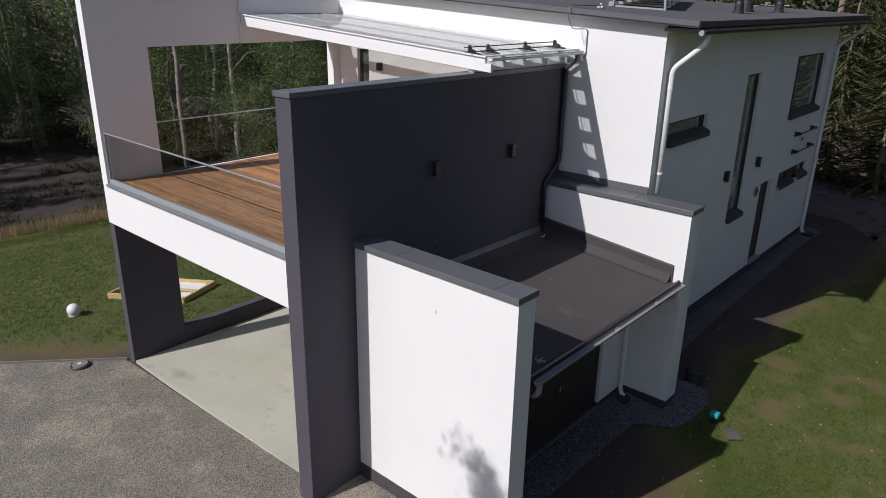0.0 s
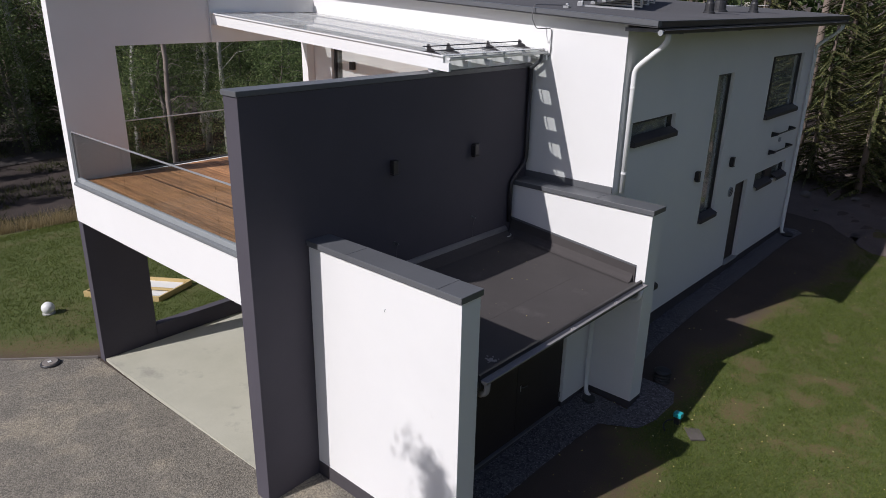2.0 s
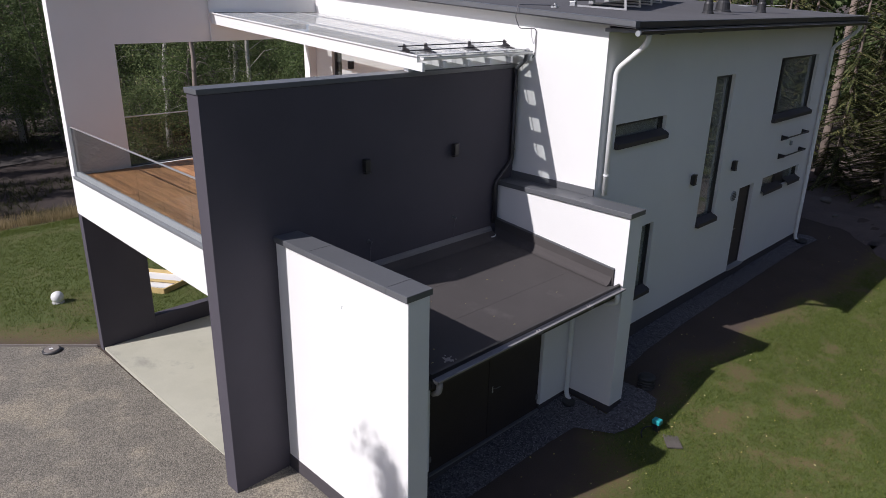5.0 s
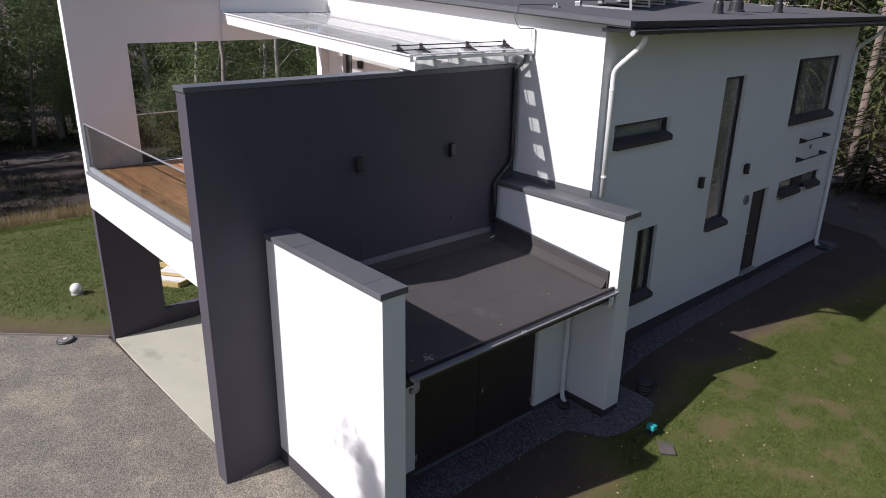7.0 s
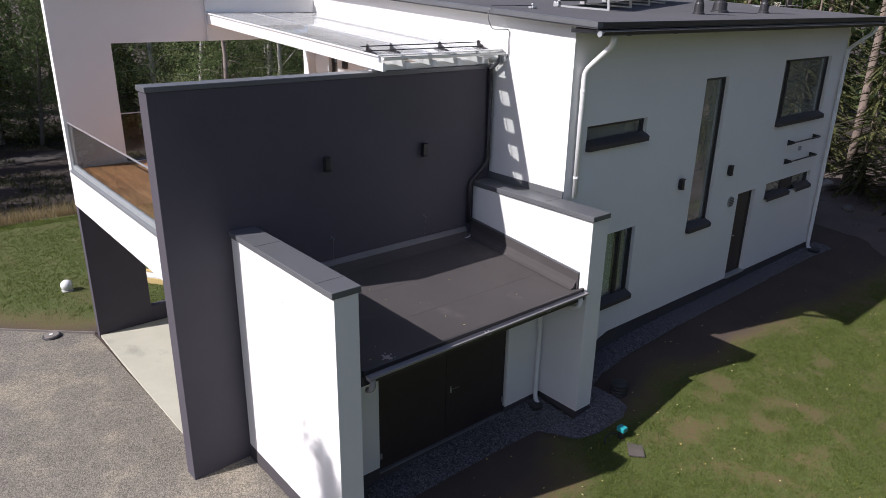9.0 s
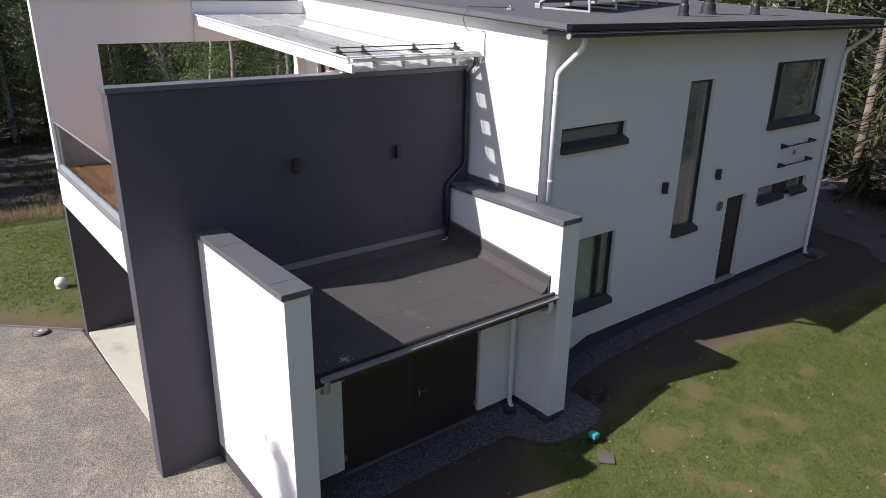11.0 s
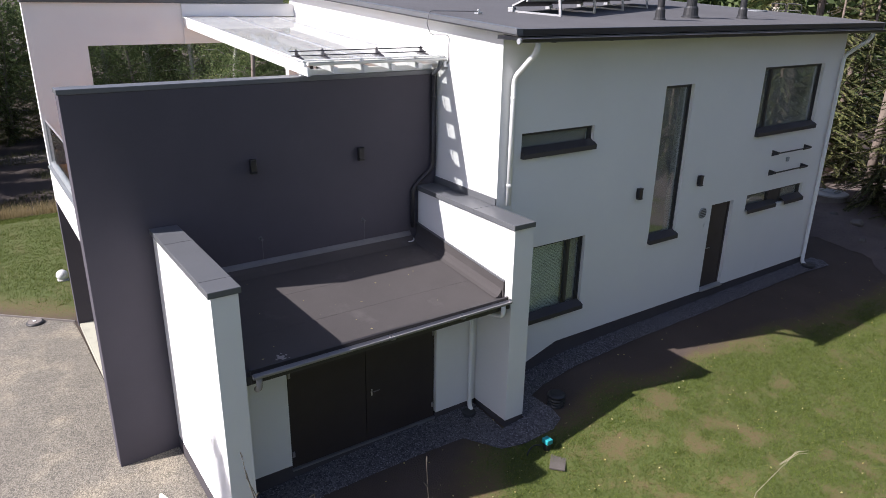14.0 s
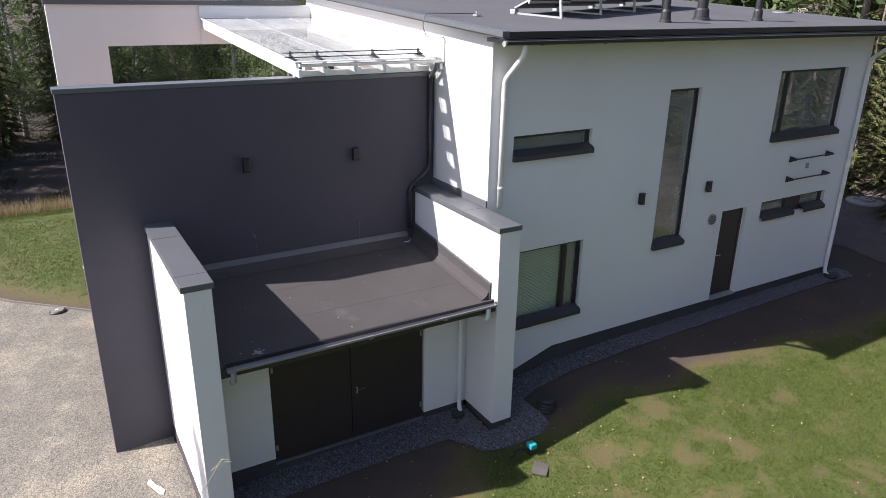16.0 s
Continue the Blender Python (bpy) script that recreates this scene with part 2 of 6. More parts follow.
M = {
    "plaster": surface("white_render", (0.755, 0.75, 0.745), (0.83, 0.825, 0.815), 0.5, 160, 0.9, 0.25, 0.003, stain=((0.66, 0.66, 0.64), 0.9, 0.66, 0.25)),
    "dark_plaster": surface("dark_render", (0.060, 0.054, 0.068), (0.084, 0.076, 0.094), 0.6, 170, 0.85, 0.35, 0.003, stain=((0.086, 0.078, 0.093), 0.8, 0.6, 0.3)),
    "plinth": surface("plinth_render", (0.048, 0.042, 0.048), (0.078, 0.070, 0.077), 1.2, 120, 0.9, 0.3, 0.004),
    "sill_steel": surface("sill_steel", (0.046, 0.041, 0.045), (0.062, 0.056, 0.060), 1.6, 30, 0.5, 0.03, 0.002),
    "coping": surface("coated_steel_dark", (0.100, 0.105, 0.114), (0.128, 0.133, 0.143), 1.6, 30, 0.40, 0.03, 0.002, spec=0.5),
    "ledge": surface("coated_steel_grey", (0.27, 0.29, 0.30), (0.34, 0.36, 0.37), 1.5, 30, 0.4, 0.03, 0.002),
    "black_metal": surface("black_metal", (0.022, 0.02, 0.022), (0.036, 0.033, 0.036), 4, 60, 0.34, 0.05, 0.001),
    "frame": surface("window_frame_coat", (0.03, 0.028, 0.03), (0.05, 0.047, 0.048), 3, 60, 0.45, 0.04, 0.001),
    "roof_felt": surface("roof_felt", (0.050, 0.044, 0.044), (0.076, 0.068, 0.067), 0.9, 140, 0.92, 0.5, 0.004, stain=((0.10, 0.091, 0.088), 1.3, 0.60, 0.2)),
    "main_felt": surface("main_roof_felt", (0.078, 0.077, 0.082), (0.112, 0.110, 0.115), 0.7, 150, 0.9, 0.5, 0.004, stain=((0.09, 0.088, 0.095), 0.6, 0.6, 0.2)),
    "door_black": surface("door_black", (0.027, 0.019, 0.020), (0.038, 0.028, 0.029), 3, 40, 0.6, 0.06, 0.001),
    "door_brown": surface("door_brown", (0.045, 0.034, 0.032), (0.07, 0.054, 0.05), 2, 50, 0.55, 0.06, 0.001),
    "white_paint": surface("white_paint", (0.76, 0.77, 0.77), (0.84, 0.84, 0.83), 1.2, 40, 0.5, 0.04, 0.001),
    "alu": surface("aluminium", (0.55, 0.56, 0.57), (0.68, 0.69, 0.7), 4, 60, 0.38, 0.03, 0.001, metal=0.7),
    "galv": surface("galvanised_gutter", (0.23, 0.22, 0.225), (0.32, 0.31, 0.315), 3, 30, 0.75, 0.05, 0.001, metal=0.0, spec=0.25),
    "flash": surface("flashing", (0.115, 0.112, 0.118), (0.175, 0.172, 0.178), 2, 40, 0.5, 0.05, 0.002),
    "deck": plank_material("decking", (0.33, 0.15, 0.065), (0.50, 0.26, 0.12)),
    "concrete": surface("concrete_slab", (0.40, 0.392, 0.315), (0.54, 0.525, 0.43), 0.9, 40, 0.85, 0.15, 0.003, stain=((0.30, 0.29, 0.25), 1.6, 0.57, 0.18)),
    "gravel": stones_material("gravel", (0.150, 0.136, 0.114), (0.262, 0.236, 0.192), 0.021, (0.285, 0.249, 0.190), 1.3, 0.7),
    "chips": stones_material("dark_chippings", (0.085, 0.080, 0.088), (0.17, 0.163, 0.172), 0.036, (0.13, 0.123, 0.128), 0.8, 1.0),
    "lawn": turf_material("lawn_turf"),
    "dead_bark": surface("bark_dead_pine", (0.17, 0.135, 0.115), (0.33, 0.275, 0.24), 2, 14, 0.95, 0.7, 0.02),
    "bark": surface("bark_grey", (0.10, 0.085, 0.07), (0.24, 0.21, 0.18), 3, 18, 0.95, 0.8, 0.03),
    "pine_bark": surface("bark_pine", (0.15, 0.115, 0.095), (0.30, 0.235, 0.195), 2, 14, 0.95, 0.8, 0.03),
    "birch_bark": surface("bark_birch", (0.30, 0.28, 0.255), (0.52, 0.50, 0.465), 2, 12, 0.85, 0.4, 0.01, stain=((0.06, 0.055, 0.05), 5, 0.6, 0.05)),
    "bank_soil": surface("bank_soil", (0.085, 0.066, 0.060), (0.165, 0.13, 0.116), 1.4, 18, 0.95, 0.9, 0.05),
    "forest_floor": surface("forest_floor", (0.026, 0.019, 0.017), (0.060, 0.042, 0.036), 0.7, 14, 0.95, 0.9, 0.06, stain=((0.07, 0.054, 0.04), 0.9, 0.58, 0.15)),
    # pale track gravel, darkened in colour to carry the wood's shade
    "track": surface("track_gravel", (0.036, 0.030, 0.029), (0.075, 0.064, 0.060), 1.2, 25, 0.95, 0.6, 0.02),
    "rock_grey": surface("grey_board", (0.078, 0.068, 0.060), (0.135, 0.118, 0.106), 4, 30, 0.9, 0.2, 0.003),
    "ledge_dark": surface("ledge_steel", (0.16, 0.172, 0.182), (0.21, 0.224, 0.234), 1.5, 30, 0.45, 0.03, 0.002),
    "new_wood": surface("new_timber", (0.50, 0.36, 0.15), (0.64, 0.48, 0.22), 2, 25, 0.7, 0.15, 0.002),
    "old_wood": surface("weathered_timber", (0.16, 0.14, 0.125), (0.25, 0.22, 0.20), 2, 25, 0.8, 0.3, 0.003),
    "stone": surface("concrete_ring", (0.30, 0.30, 0.29), (0.44, 0.44, 0.42), 2, 40, 0.9, 0.3, 0.004),
    "pale_board": surface("pale_split_wood", (0.52, 0.46, 0.36), (0.72, 0.67, 0.56), 5, 40, 0.8, 0.2, 0.003),
    "plastic_white": surface("plastic_white", (0.74, 0.74, 0.72), (0.82, 0.82, 0.8), 3, 60, 0.4, 0.02, 0.001),
    "teal": surface("teal_plastic", (0.01, 0.32, 0.36), (0.02, 0.42, 0.45), 6, 60, 0.35, 0.02, 0.001),
    "black_plastic": surface("black_plastic", (0.02, 0.02, 0.022), (0.035, 0.035, 0.038), 5, 60, 0.5, 0.05, 0.001),
    "solar": surface("solar_cells", (0.012, 0.014, 0.024), (0.02, 0.023, 0.038), 3, 40, 0.12, 0.0, 0.001),
    "blind": surface("roller_blind", (0.30, 0.28, 0.26), (0.38, 0.36, 0.33), 3, 90, 0.9, 0.1, 0.001),
    "screen": surface("slat_blind", (0.66, 0.71, 0.63), (0.74, 0.78, 0.71), 2, 60, 0.8, 0.1, 0.001),
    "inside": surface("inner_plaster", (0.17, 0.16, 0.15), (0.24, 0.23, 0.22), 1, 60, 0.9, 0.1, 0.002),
    "rust": surface("felt_scar", (0.20, 0.18, 0.17), (0.44, 0.41, 0.38), 8, 50, 0.9, 0.3, 0.003),
    # the window film is haze painted on to pale the dark reflections
    "glass": hazed_glass("window_glass", (0.78, 0.83, 0.81), 0.06, 0.12, 0.0, 0.14),
    "room_glass": hazed_glass("room_glass", (0.88, 0.92, 0.90), 0.03, 0.07, 0.0, 0.03),
    "rail_glass": glass_material("rail_glass", (0.86, 0.89, 0.89), 0.0, -0.025),
    # the roof film is dust plus whiteness painted for the mirrored sky
    "roof_glass": hazed_glass("pergola_glass", (0.90, 0.92, 0.91), 0.16, 0.24),
    "birch_leaf": leaf_material("birch_leaf", (0.090, 0.130, 0.052), (0.28, 0.345, 0.155), (0.36, 0.345, 0.16), 0.46),
    "alder_leaf": leaf_material("alder_leaf", (0.062, 0.098, 0.040), (0.215, 0.275, 0.115), None, 0.46),
    "needle": leaf_material("spruce_needle", (0.030, 0.040, 0.017), (0.130, 0.140, 0.050), (0.25, 0.225, 0.09), 0.25),
    "grass": leaf_material("grass_blade", (0.050, 0.074, 0.014), (0.155, 0.200, 0.040), (0.27, 0.25, 0.09)),
    "dry_grass": leaf_material("dry_grass", (0.27, 0.21, 0.10), (0.52, 0.41, 0.24), (0.24, 0.20, 0.09)),
    "fallen": leaf_material("fallen_leaf", (0.45, 0.36, 0.10), (0.62, 0.56, 0.28), through_light=0.1),
}


# ---- building helpers ----
WORLD_OF = {}


def thing(name, at, label, category, group="", kind=""):
    """An Empty at the base of a thing, to carry its parts."""
    ob = new(name)
    ob.empty_display_size = 0.2
    ob.location = at
    WORLD_OF[ob.name] = Matrix.Translation(at)
    return tagged(ob, label, category, group, kind)


def mesh_of(bm, name, material, smooth=False):
    me = bpy.data.meshes.new(name)
    bmesh.ops.recalc_face_normals(bm, faces=bm.faces)
    bm.to_mesh(me)
    bm.free()
    me.materials.append(material)
    if smooth:
        me.polygons.foreach_set("use_smooth", [True] * len(me.polygons))
    return me


def part(name, bm, material, parent=None, label="", smooth=False, at=None):
    """Links a bmesh (or a ready mesh) as one mesh object, under a thing or a part where one is given."""
    me = bm if isinstance(bm, bpy.types.Mesh) else mesh_of(bm, name, material, smooth)
    ob = new(name, me)
    basis = at if at is not None else Matrix.Identity(4)
    if parent is not None:
        ob.parent = parent
        ob.matrix_parent_inverse = WORLD_OF[parent.name].inverted()
    ob.matrix_basis = basis
    WORLD_OF[ob.name] = basis
    return tagged(ob, label)


def add_box(bm, lo, hi, bevel=0.0):
    """A box between two corners, with its edges eased by bevel."""
    lo, hi = Vector(lo), Vector(hi)
    made = bmesh.ops.create_cube(bm, size=1.0, matrix=Matrix.LocRotScale((lo + hi) / 2, None, hi - lo))
    if bevel:
        edges = list({e for v in made["verts"] for e in v.link_edges})
        bmesh.ops.bevel(bm, geom=edges, offset=bevel, segments=2, affect="EDGES", profile=0.5)
    return bm


def box(lo, hi, bevel=0.006):
    return add_box(bmesh.new(), lo, hi, bevel)


def add_prism(bm, outline, axis, a, b):
    """Extrudes a closed outline (pairs in the other two axes) along axis from a to b."""
    def place(p, d):
        return {"x": (d, p[0], p[1]), "y": (p[0], d, p[1]), "z": (p[0], p[1], d)}[axis]
    one = [bm.verts.new(place(p, a)) for p in outline]
    two = [bm.verts.new(place(p, b)) for p in outline]
    bm.faces.new(one)
    bm.faces.new(list(reversed(two)))
    for i in range(len(outline)):
        j = (i + 1) % len(outline)
        bm.faces.new((one[i], one[j], two[j], two[i]))
    return bm


def prism(outline, axis, a, b):
    return add_prism(bmesh.new(), outline, axis, a, b)


def add_tube(bm, points, radius, sides=12, radii=None, closed_ends=True):
    """A round tube along points, mitred at the bends."""
    pts = [Vector(p) for p in points]
    rings = []
    up = None
    for i, p in enumerate(pts):
        a = (pts[i] - pts[i - 1]).normalized() if i else (pts[1] - pts[0]).normalized()
        b = (pts[i + 1] - pts[i]).normalized() if i < len(pts) - 1 else a
        d = (a + b).normalized()
        if up is None:
            up = Vector((0, 0, 1)) if abs(d.z) < 0.9 else Vector((1, 0, 0))
        side = d.cross(up).normalized()
        up = side.cross(d).normalized()
        r = radii[i] if radii else radius
        rings.append([bm.verts.new(p + r * (math.cos(2 * math.pi * k / sides) * side + math.sin(2 * math.pi * k / sides) * up)) for k in range(sides)])
    for one, two in zip(rings, rings[1:]):
        for k in range(sides):
            bm.faces.new((one[k], one[(k + 1) % sides], two[(k + 1) % sides], two[k]))
    if closed_ends:
        bm.faces.new(rings[0])
        bm.faces.new(list(reversed(rings[-1])))
    return bm


def tube(points, radius, sides=12, radii=None):
    return add_tube(bmesh.new(), points, radius, sides, radii)


def soft_path(points, r=0.09, n=4):
    """Rounds the corners of a run of points."""
    pts = [Vector(p) for p in points]
    out = [pts[0]]
    for a, b, c in zip(pts, pts[1:], pts[2:]):
        one = b + (a - b).normalized() * min(r, (a - b).length / 2)
        two = b + (c - b).normalized() * min(r, (c - b).length / 2)
        for k in range(n + 1):
            s = k / n
            out.append((1 - s) ** 2 * one + 2 * s * (1 - s) * b + s * s * two)
    out.append(pts[-1])
    return out


def wall_with_holes(axis, face, back, u0, u1, z0, z1, holes):
    """A wall whose face lies at face on axis and whose back at back, with openings (u0, u1, z0, z1) right through it."""
    us = sorted({u0, u1, *[h[0] for h in holes], *[h[1] for h in holes]})
    zs = sorted({z0, z1, *[h[2] for h in holes], *[h[3] for h in holes]})

    def solid(i, j):
        if not (0 <= i < len(us) - 1 and 0 <= j < len(zs) - 1):
            return False
        u, z = (us[i] + us[i + 1]) / 2, (zs[j] + zs[j + 1]) / 2
        return not any(h[0] < u < h[1] and h[2] < z < h[3] for h in holes)

    bm = bmesh.new()
    seen = {}

    def v(i, j, d):
        key = (i, j, d)
        if key not in seen:
            seen[key] = bm.verts.new((d, us[i], zs[j]) if axis == "x" else (us[i], d, zs[j]))
        return seen[key]

    for i in range(len(us) - 1):
        for j in range(len(zs) - 1):
            if not solid(i, j):
                continue
            for d in (face, back):
                bm.faces.new((v(i, j, d), v(i + 1, j, d), v(i + 1, j + 1, d), v(i, j + 1, d)))
            for di, dj, e in ((-1, 0, ((i, j), (i, j + 1))), (1, 0, ((i + 1, j), (i + 1, j + 1))), (0, -1, ((i, j), (i + 1, j))), (0, 1, ((i, j + 1), (i + 1, j + 1)))):
                if not solid(i + di, j + dj):
                    (a, b), (c, d) = e
                    bm.faces.new((v(a, b, face), v(c, d, face), v(c, d, back), v(a, b, back)))
    return bm


# ---- the lie of the ground ----
NEAR_Y = (-60, 2, 6, 8, 11, 12.5, 13.5, 15, 19, 23, 27, 34, 60, 200)
NEAR_Z = (0.0, 0.28, 0.40, 0.53, 0.66, 0.84, 0.98, 1.04, 1.10, 1.16, 1.25, 1.6, 2.8, 6.0)
WEST_X = (-300, -60, -40, -31, -27, -24, -18, -13)
WEST_Z = (4.0, -0.8, -1.3, -1.2, -0.5, 0.12, 0.24, 0.27)


def ground_z(x, y):
    east = float(np.interp(y, NEAR_Y, NEAR_Z)) - float(np.interp(y, (9.0, 14.0), (0.10, 0.055))) * (min(max(x, -5.0), 2.0) + 4.5)
    west = float(np.interp(x, WEST_X, WEST_Z)) + 0.02 * max(0.0, y - 14.0)
    s = min(max((x + 13.0) / 6.5, 0.0), 1.0)
    s = s * s * (3 - 2 * s)
    bumps = 0.03 * noise.noise(Vector((x * 0.35, y * 0.35, 3.1)))
    front = float(np.interp(x, (-13.0, -9.0, -6.0, -4.4, -2.8, 0.5, 6.0), (23.6, 24.6, 24.9, 24.6, 22.9, 22.2, 21.5)))
    heap = min(max((y - front) / 1.1, 0.0), 1.0) * min(max((x + 16.0) / 3.0, 0.0), 1.0)
    bumps += heap * (0.26 + 0.16 * noise.noise(Vector((x * 0.9, y * 0.9, 6.0))))
    far = min(max((math.hypot(x + 8, y - 12) - 18) / 40, 0.0), 1.0)
    return west * (1 - s) + east * s + bumps + far * 0.8 * noise.noise(Vector((x * 0.05, y * 0.05, 1.7)))


def sheet(outline, step, lift, edge_wobble=0.0):
    """A sheet of ground within an outline, that follows the lie of the land."""
    bm = bmesh.new()
    bm.faces.new([bm.verts.new((p[0], p[1], 0)) for p in outline])
    xs, ys = [p[0] for p in outline], [p[1] for p in outline]
    for axis, lo, hi in ((0, min(xs), max(xs)), (1, min(ys), max(ys))):
        n = int((hi - lo) / step)
        for k in range(1, n + 1):
            co, no = [0, 0, 0], [0, 0, 0]
            co[axis], no[axis] = lo + k * step, 1
            bmesh.ops.bisect_plane(bm, geom=bm.verts[:] + bm.edges[:] + bm.faces[:], plane_co=co, plane_no=no)
    bmesh.ops.triangulate(bm, faces=bm.faces)
    for v in bm.verts:
        x, y = v.co.x, v.co.y
        if edge_wobble and any(len(e.link_faces) == 1 for e in v.link_edges):
            x += edge_wobble * noise.noise(Vector((x * 1.9, y * 1.9, 0)))
            y += edge_wobble * noise.noise(Vector((x * 1.9, y * 1.9, 9)))
        v.co = (x, y, ground_z(x, y) + lift)
    return bm


# bare spots of the lawn: middle, half lengths across and along, turn in degrees
BARE = ((-1.66, 14.5, 0.62, 0.36, 20), (-0.58, 15.3, 0.16, 0.50, 25), (-1.12, 13.35, 0.20, 0.40, -25), (-2.17, 16.55, 0.32, 0.32, 0), (-1.98, 13.6, 0.38, 0.24, 40),
        (-1.8, 12.3, 0.30, 0.50, 20), (0.05, 15.8, 0.55, 0.55, 0), (-3.0, 14.0, 0.40, 0.75, -8), (-0.83, 14.2, 0.42, 0.18, -20), (-1.15, 12.5, 0.40, 0.16, 30), (0.2, 14.4, 0.5, 0.25, 0), (-2.7, 12.6, 0.45, 0.6, -20))


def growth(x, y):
    """How thickly grass grows: none on the house side, out to near its shadow's edge, and in the wood, less on worn
    spots.
    """
    g = 0.94 + 0.34 * noise.noise(Vector((x * 0.7, y * 0.7, 5.0))) + 0.42 * noise.noise(Vector((x * 2.1, y * 2.1, 2.0))) + 0.38 * noise.noise(Vector((x * 3.9, y * 3.9, 7.0)))
    if x > -13:
        for bx_, by_, ra, rb, turn in BARE:
            dx_, dy_ = x - bx_, y - by_
            if abs(dx_) < 1.2 and abs(dy_) < 1.2:
                c, sn = math.cos(radians(turn)), math.sin(radians(turn))
                d = math.hypot((c * dx_ + sn * dy_) / ra, (c * dy_ - sn * dx_) / rb)
                g -= 0.75 * max(0.0, 1.25 - d) * (0.75 + noise.noise(Vector((x * 3.1, y * 3.1, 11.0))))
    g = max(g, 0.38)
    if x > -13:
        # bare soil edge follows the house shadow, deepening that shade by colour
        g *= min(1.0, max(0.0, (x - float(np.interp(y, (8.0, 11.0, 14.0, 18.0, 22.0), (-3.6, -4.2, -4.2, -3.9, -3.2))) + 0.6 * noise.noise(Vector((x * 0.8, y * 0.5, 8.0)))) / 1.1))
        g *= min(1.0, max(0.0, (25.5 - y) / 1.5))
    else:
        edge = float(np.interp(x, (-30.0, -21.0, -17.4, -15.6, -14.7, -13.95), (-3.0, 0.3, 2.3, 3.75, 4.75, 5.58)))
        g = max(g, 0.62) * min(1.0, max(0.12, (y - edge) / 2.0)) * min(1.0, max(0.0, (x + 27.2) / 0.8)) if x > -70 else 0.0
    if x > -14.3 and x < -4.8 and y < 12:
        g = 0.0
    return min(max(g, 0.0), 1.2)


def ground_sheet():
    lines = lambda near, far: sorted({*[round(a, 3) for a in np.linspace(*near)], *far})
    xs = lines((-36, 8, 89), (*[round(-5 + 0.125 * k, 3) for k in range(80)], -2000, -900, -400, -200, -120, -80, -60, -50, -44, -40, 12, 18, 26, 40, 70, 120, 250, 600, 2000))
    ys = lines((-6, 40, 93), (*[round(6.5 + 0.125 * k, 3) for k in range(150)], -2000, -700, -300, -150, -80, -40, -25, -15, -10, 46, 55, 70, 90, 130, 200, 400, 900, 2000))
    verts = [(x, y, ground_z(x, y)) for y in ys for x in xs]
    w = len(xs)
    faces = [(j * w + i, j * w + i + 1, (j + 1) * w + i + 1, (j + 1) * w + i) for j in range(len(ys) - 1) for i in range(w - 1)]
    me = bpy.data.meshes.new("ground")
    me.from_pydata(verts, [], faces)
    me.materials.append(M["lawn"])
    me.polygons.foreach_set("use_smooth", [True] * len(faces))
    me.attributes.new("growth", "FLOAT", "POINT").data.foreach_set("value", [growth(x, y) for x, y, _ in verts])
    return me


tagged(new("ground", ground_sheet()), "patchy green lawn with bare brown spots", "lawn", kind="structure")
YARD = [(-13.72, 5.62), (-13.95, 5.58), (-14.7, 4.75), (-15.6, 3.75), (-17.4, 2.3), (-21.0, 0.3), (-30.0, -3.0), (-30.0, -24.0), (6.0, -24.0), (2.0, 0.0), (-2.6, 4.2), (-4.2, 6.3), (-7.2, 6.3), (-7.5, 5.7)]
tagged(part("gravel_yard", sheet(YARD, 0.8, 0.02, 0.05), M["gravel"], smooth=True), "grey-brown crushed gravel yard in front of the house", "gravel yard", kind="structure")
STRIP = [(-5.2, 6.72), (-4.55, 6.72), (-4.5, 9.2), (-4.45, 10.45), (-3.86, 10.86), (-3.72, 11.3), (-3.68, 11.9), (-3.8, 12.2), (-4.1, 12.25), (-4.62, 12.22), (-4.72, 12.6), (-4.74, 13.4), (-4.78, 16.0), (-4.8, 22.2), (-4.72, 23.1), (-5.0, 23.25), (-5.3, 23.2), (-5.3, 11.7), (-4.25, 11.7), (-4.25, 11.2), (-5.2, 11.2)]
tagged(part("gravel_strip", sheet(STRIP, 0.5, 0.025, 0.03), M["chips"], smooth=True), "dark grey chippings in a strip along the plinth", "gravel strip", kind="structure")

# ---- the house ----
E_X, S_Y, N_Y, W_X = -5.25, 11.656, 22.6, -13.9
house = thing("house", (-9.5, 16.0, 1.0), "two-storey white rendered modern house with dark copings and flat roof", "house")


def roof_z(x):
    return 7.53 + 0.060 * (-4.62 - x)


OPENINGS = {"slit": (12.16, 13.95, 5.36, 5.75), "living": (12.25, 13.97, 2.05, 3.57), "tall": (15.9, 16.8, 3.06, 6.35), "upper": (19.28, 21.78, 5.06, 6.57),
            "door": (18.04, 18.88, 1.42, 3.55), "low": (19.4, 21.86, 3.18, 3.58)}
wall = wall_with_holes("x", E_X, E_X - 0.35, S_Y + 0.351, N_Y, 1.39, 7.42, [(*OPENINGS[k],) for k in OPENINGS] + [])
# the foot of the wall steps down with the ground towards the south
bmesh.ops.bisect_plane(wall, geom=wall.verts[:] + wall.edges[:] + wall.faces[:], plane_co=(0, 13.37, 0), plane_no=(0, 1, 0))
for v in wall.verts:
    if v.co.z < 1.40 and v.co.y < 13.36:
        v.co.z = 1.39 - 0.32 * (13.37 - v.co.y)
part("wall", wall, M["plaster"], house, "white rendered east wall")
south = wall_with_holes("y", S_Y, S_Y + 0.35, W_X, E_X, 0.8, 7.30, [(-13.02, -12.62, 4.35, 6.62)])
for v in south.verts:
    if v.co.z > 7.2:
        v.co.z = roof_z(v.co.x) - 0.112
part("wall", south, M["plaster"], house, "white rendered south wall")
north = box((W_X, N_Y - 0.35, 0.6), (E_X - 0.352, N_Y, 7.3), 0)
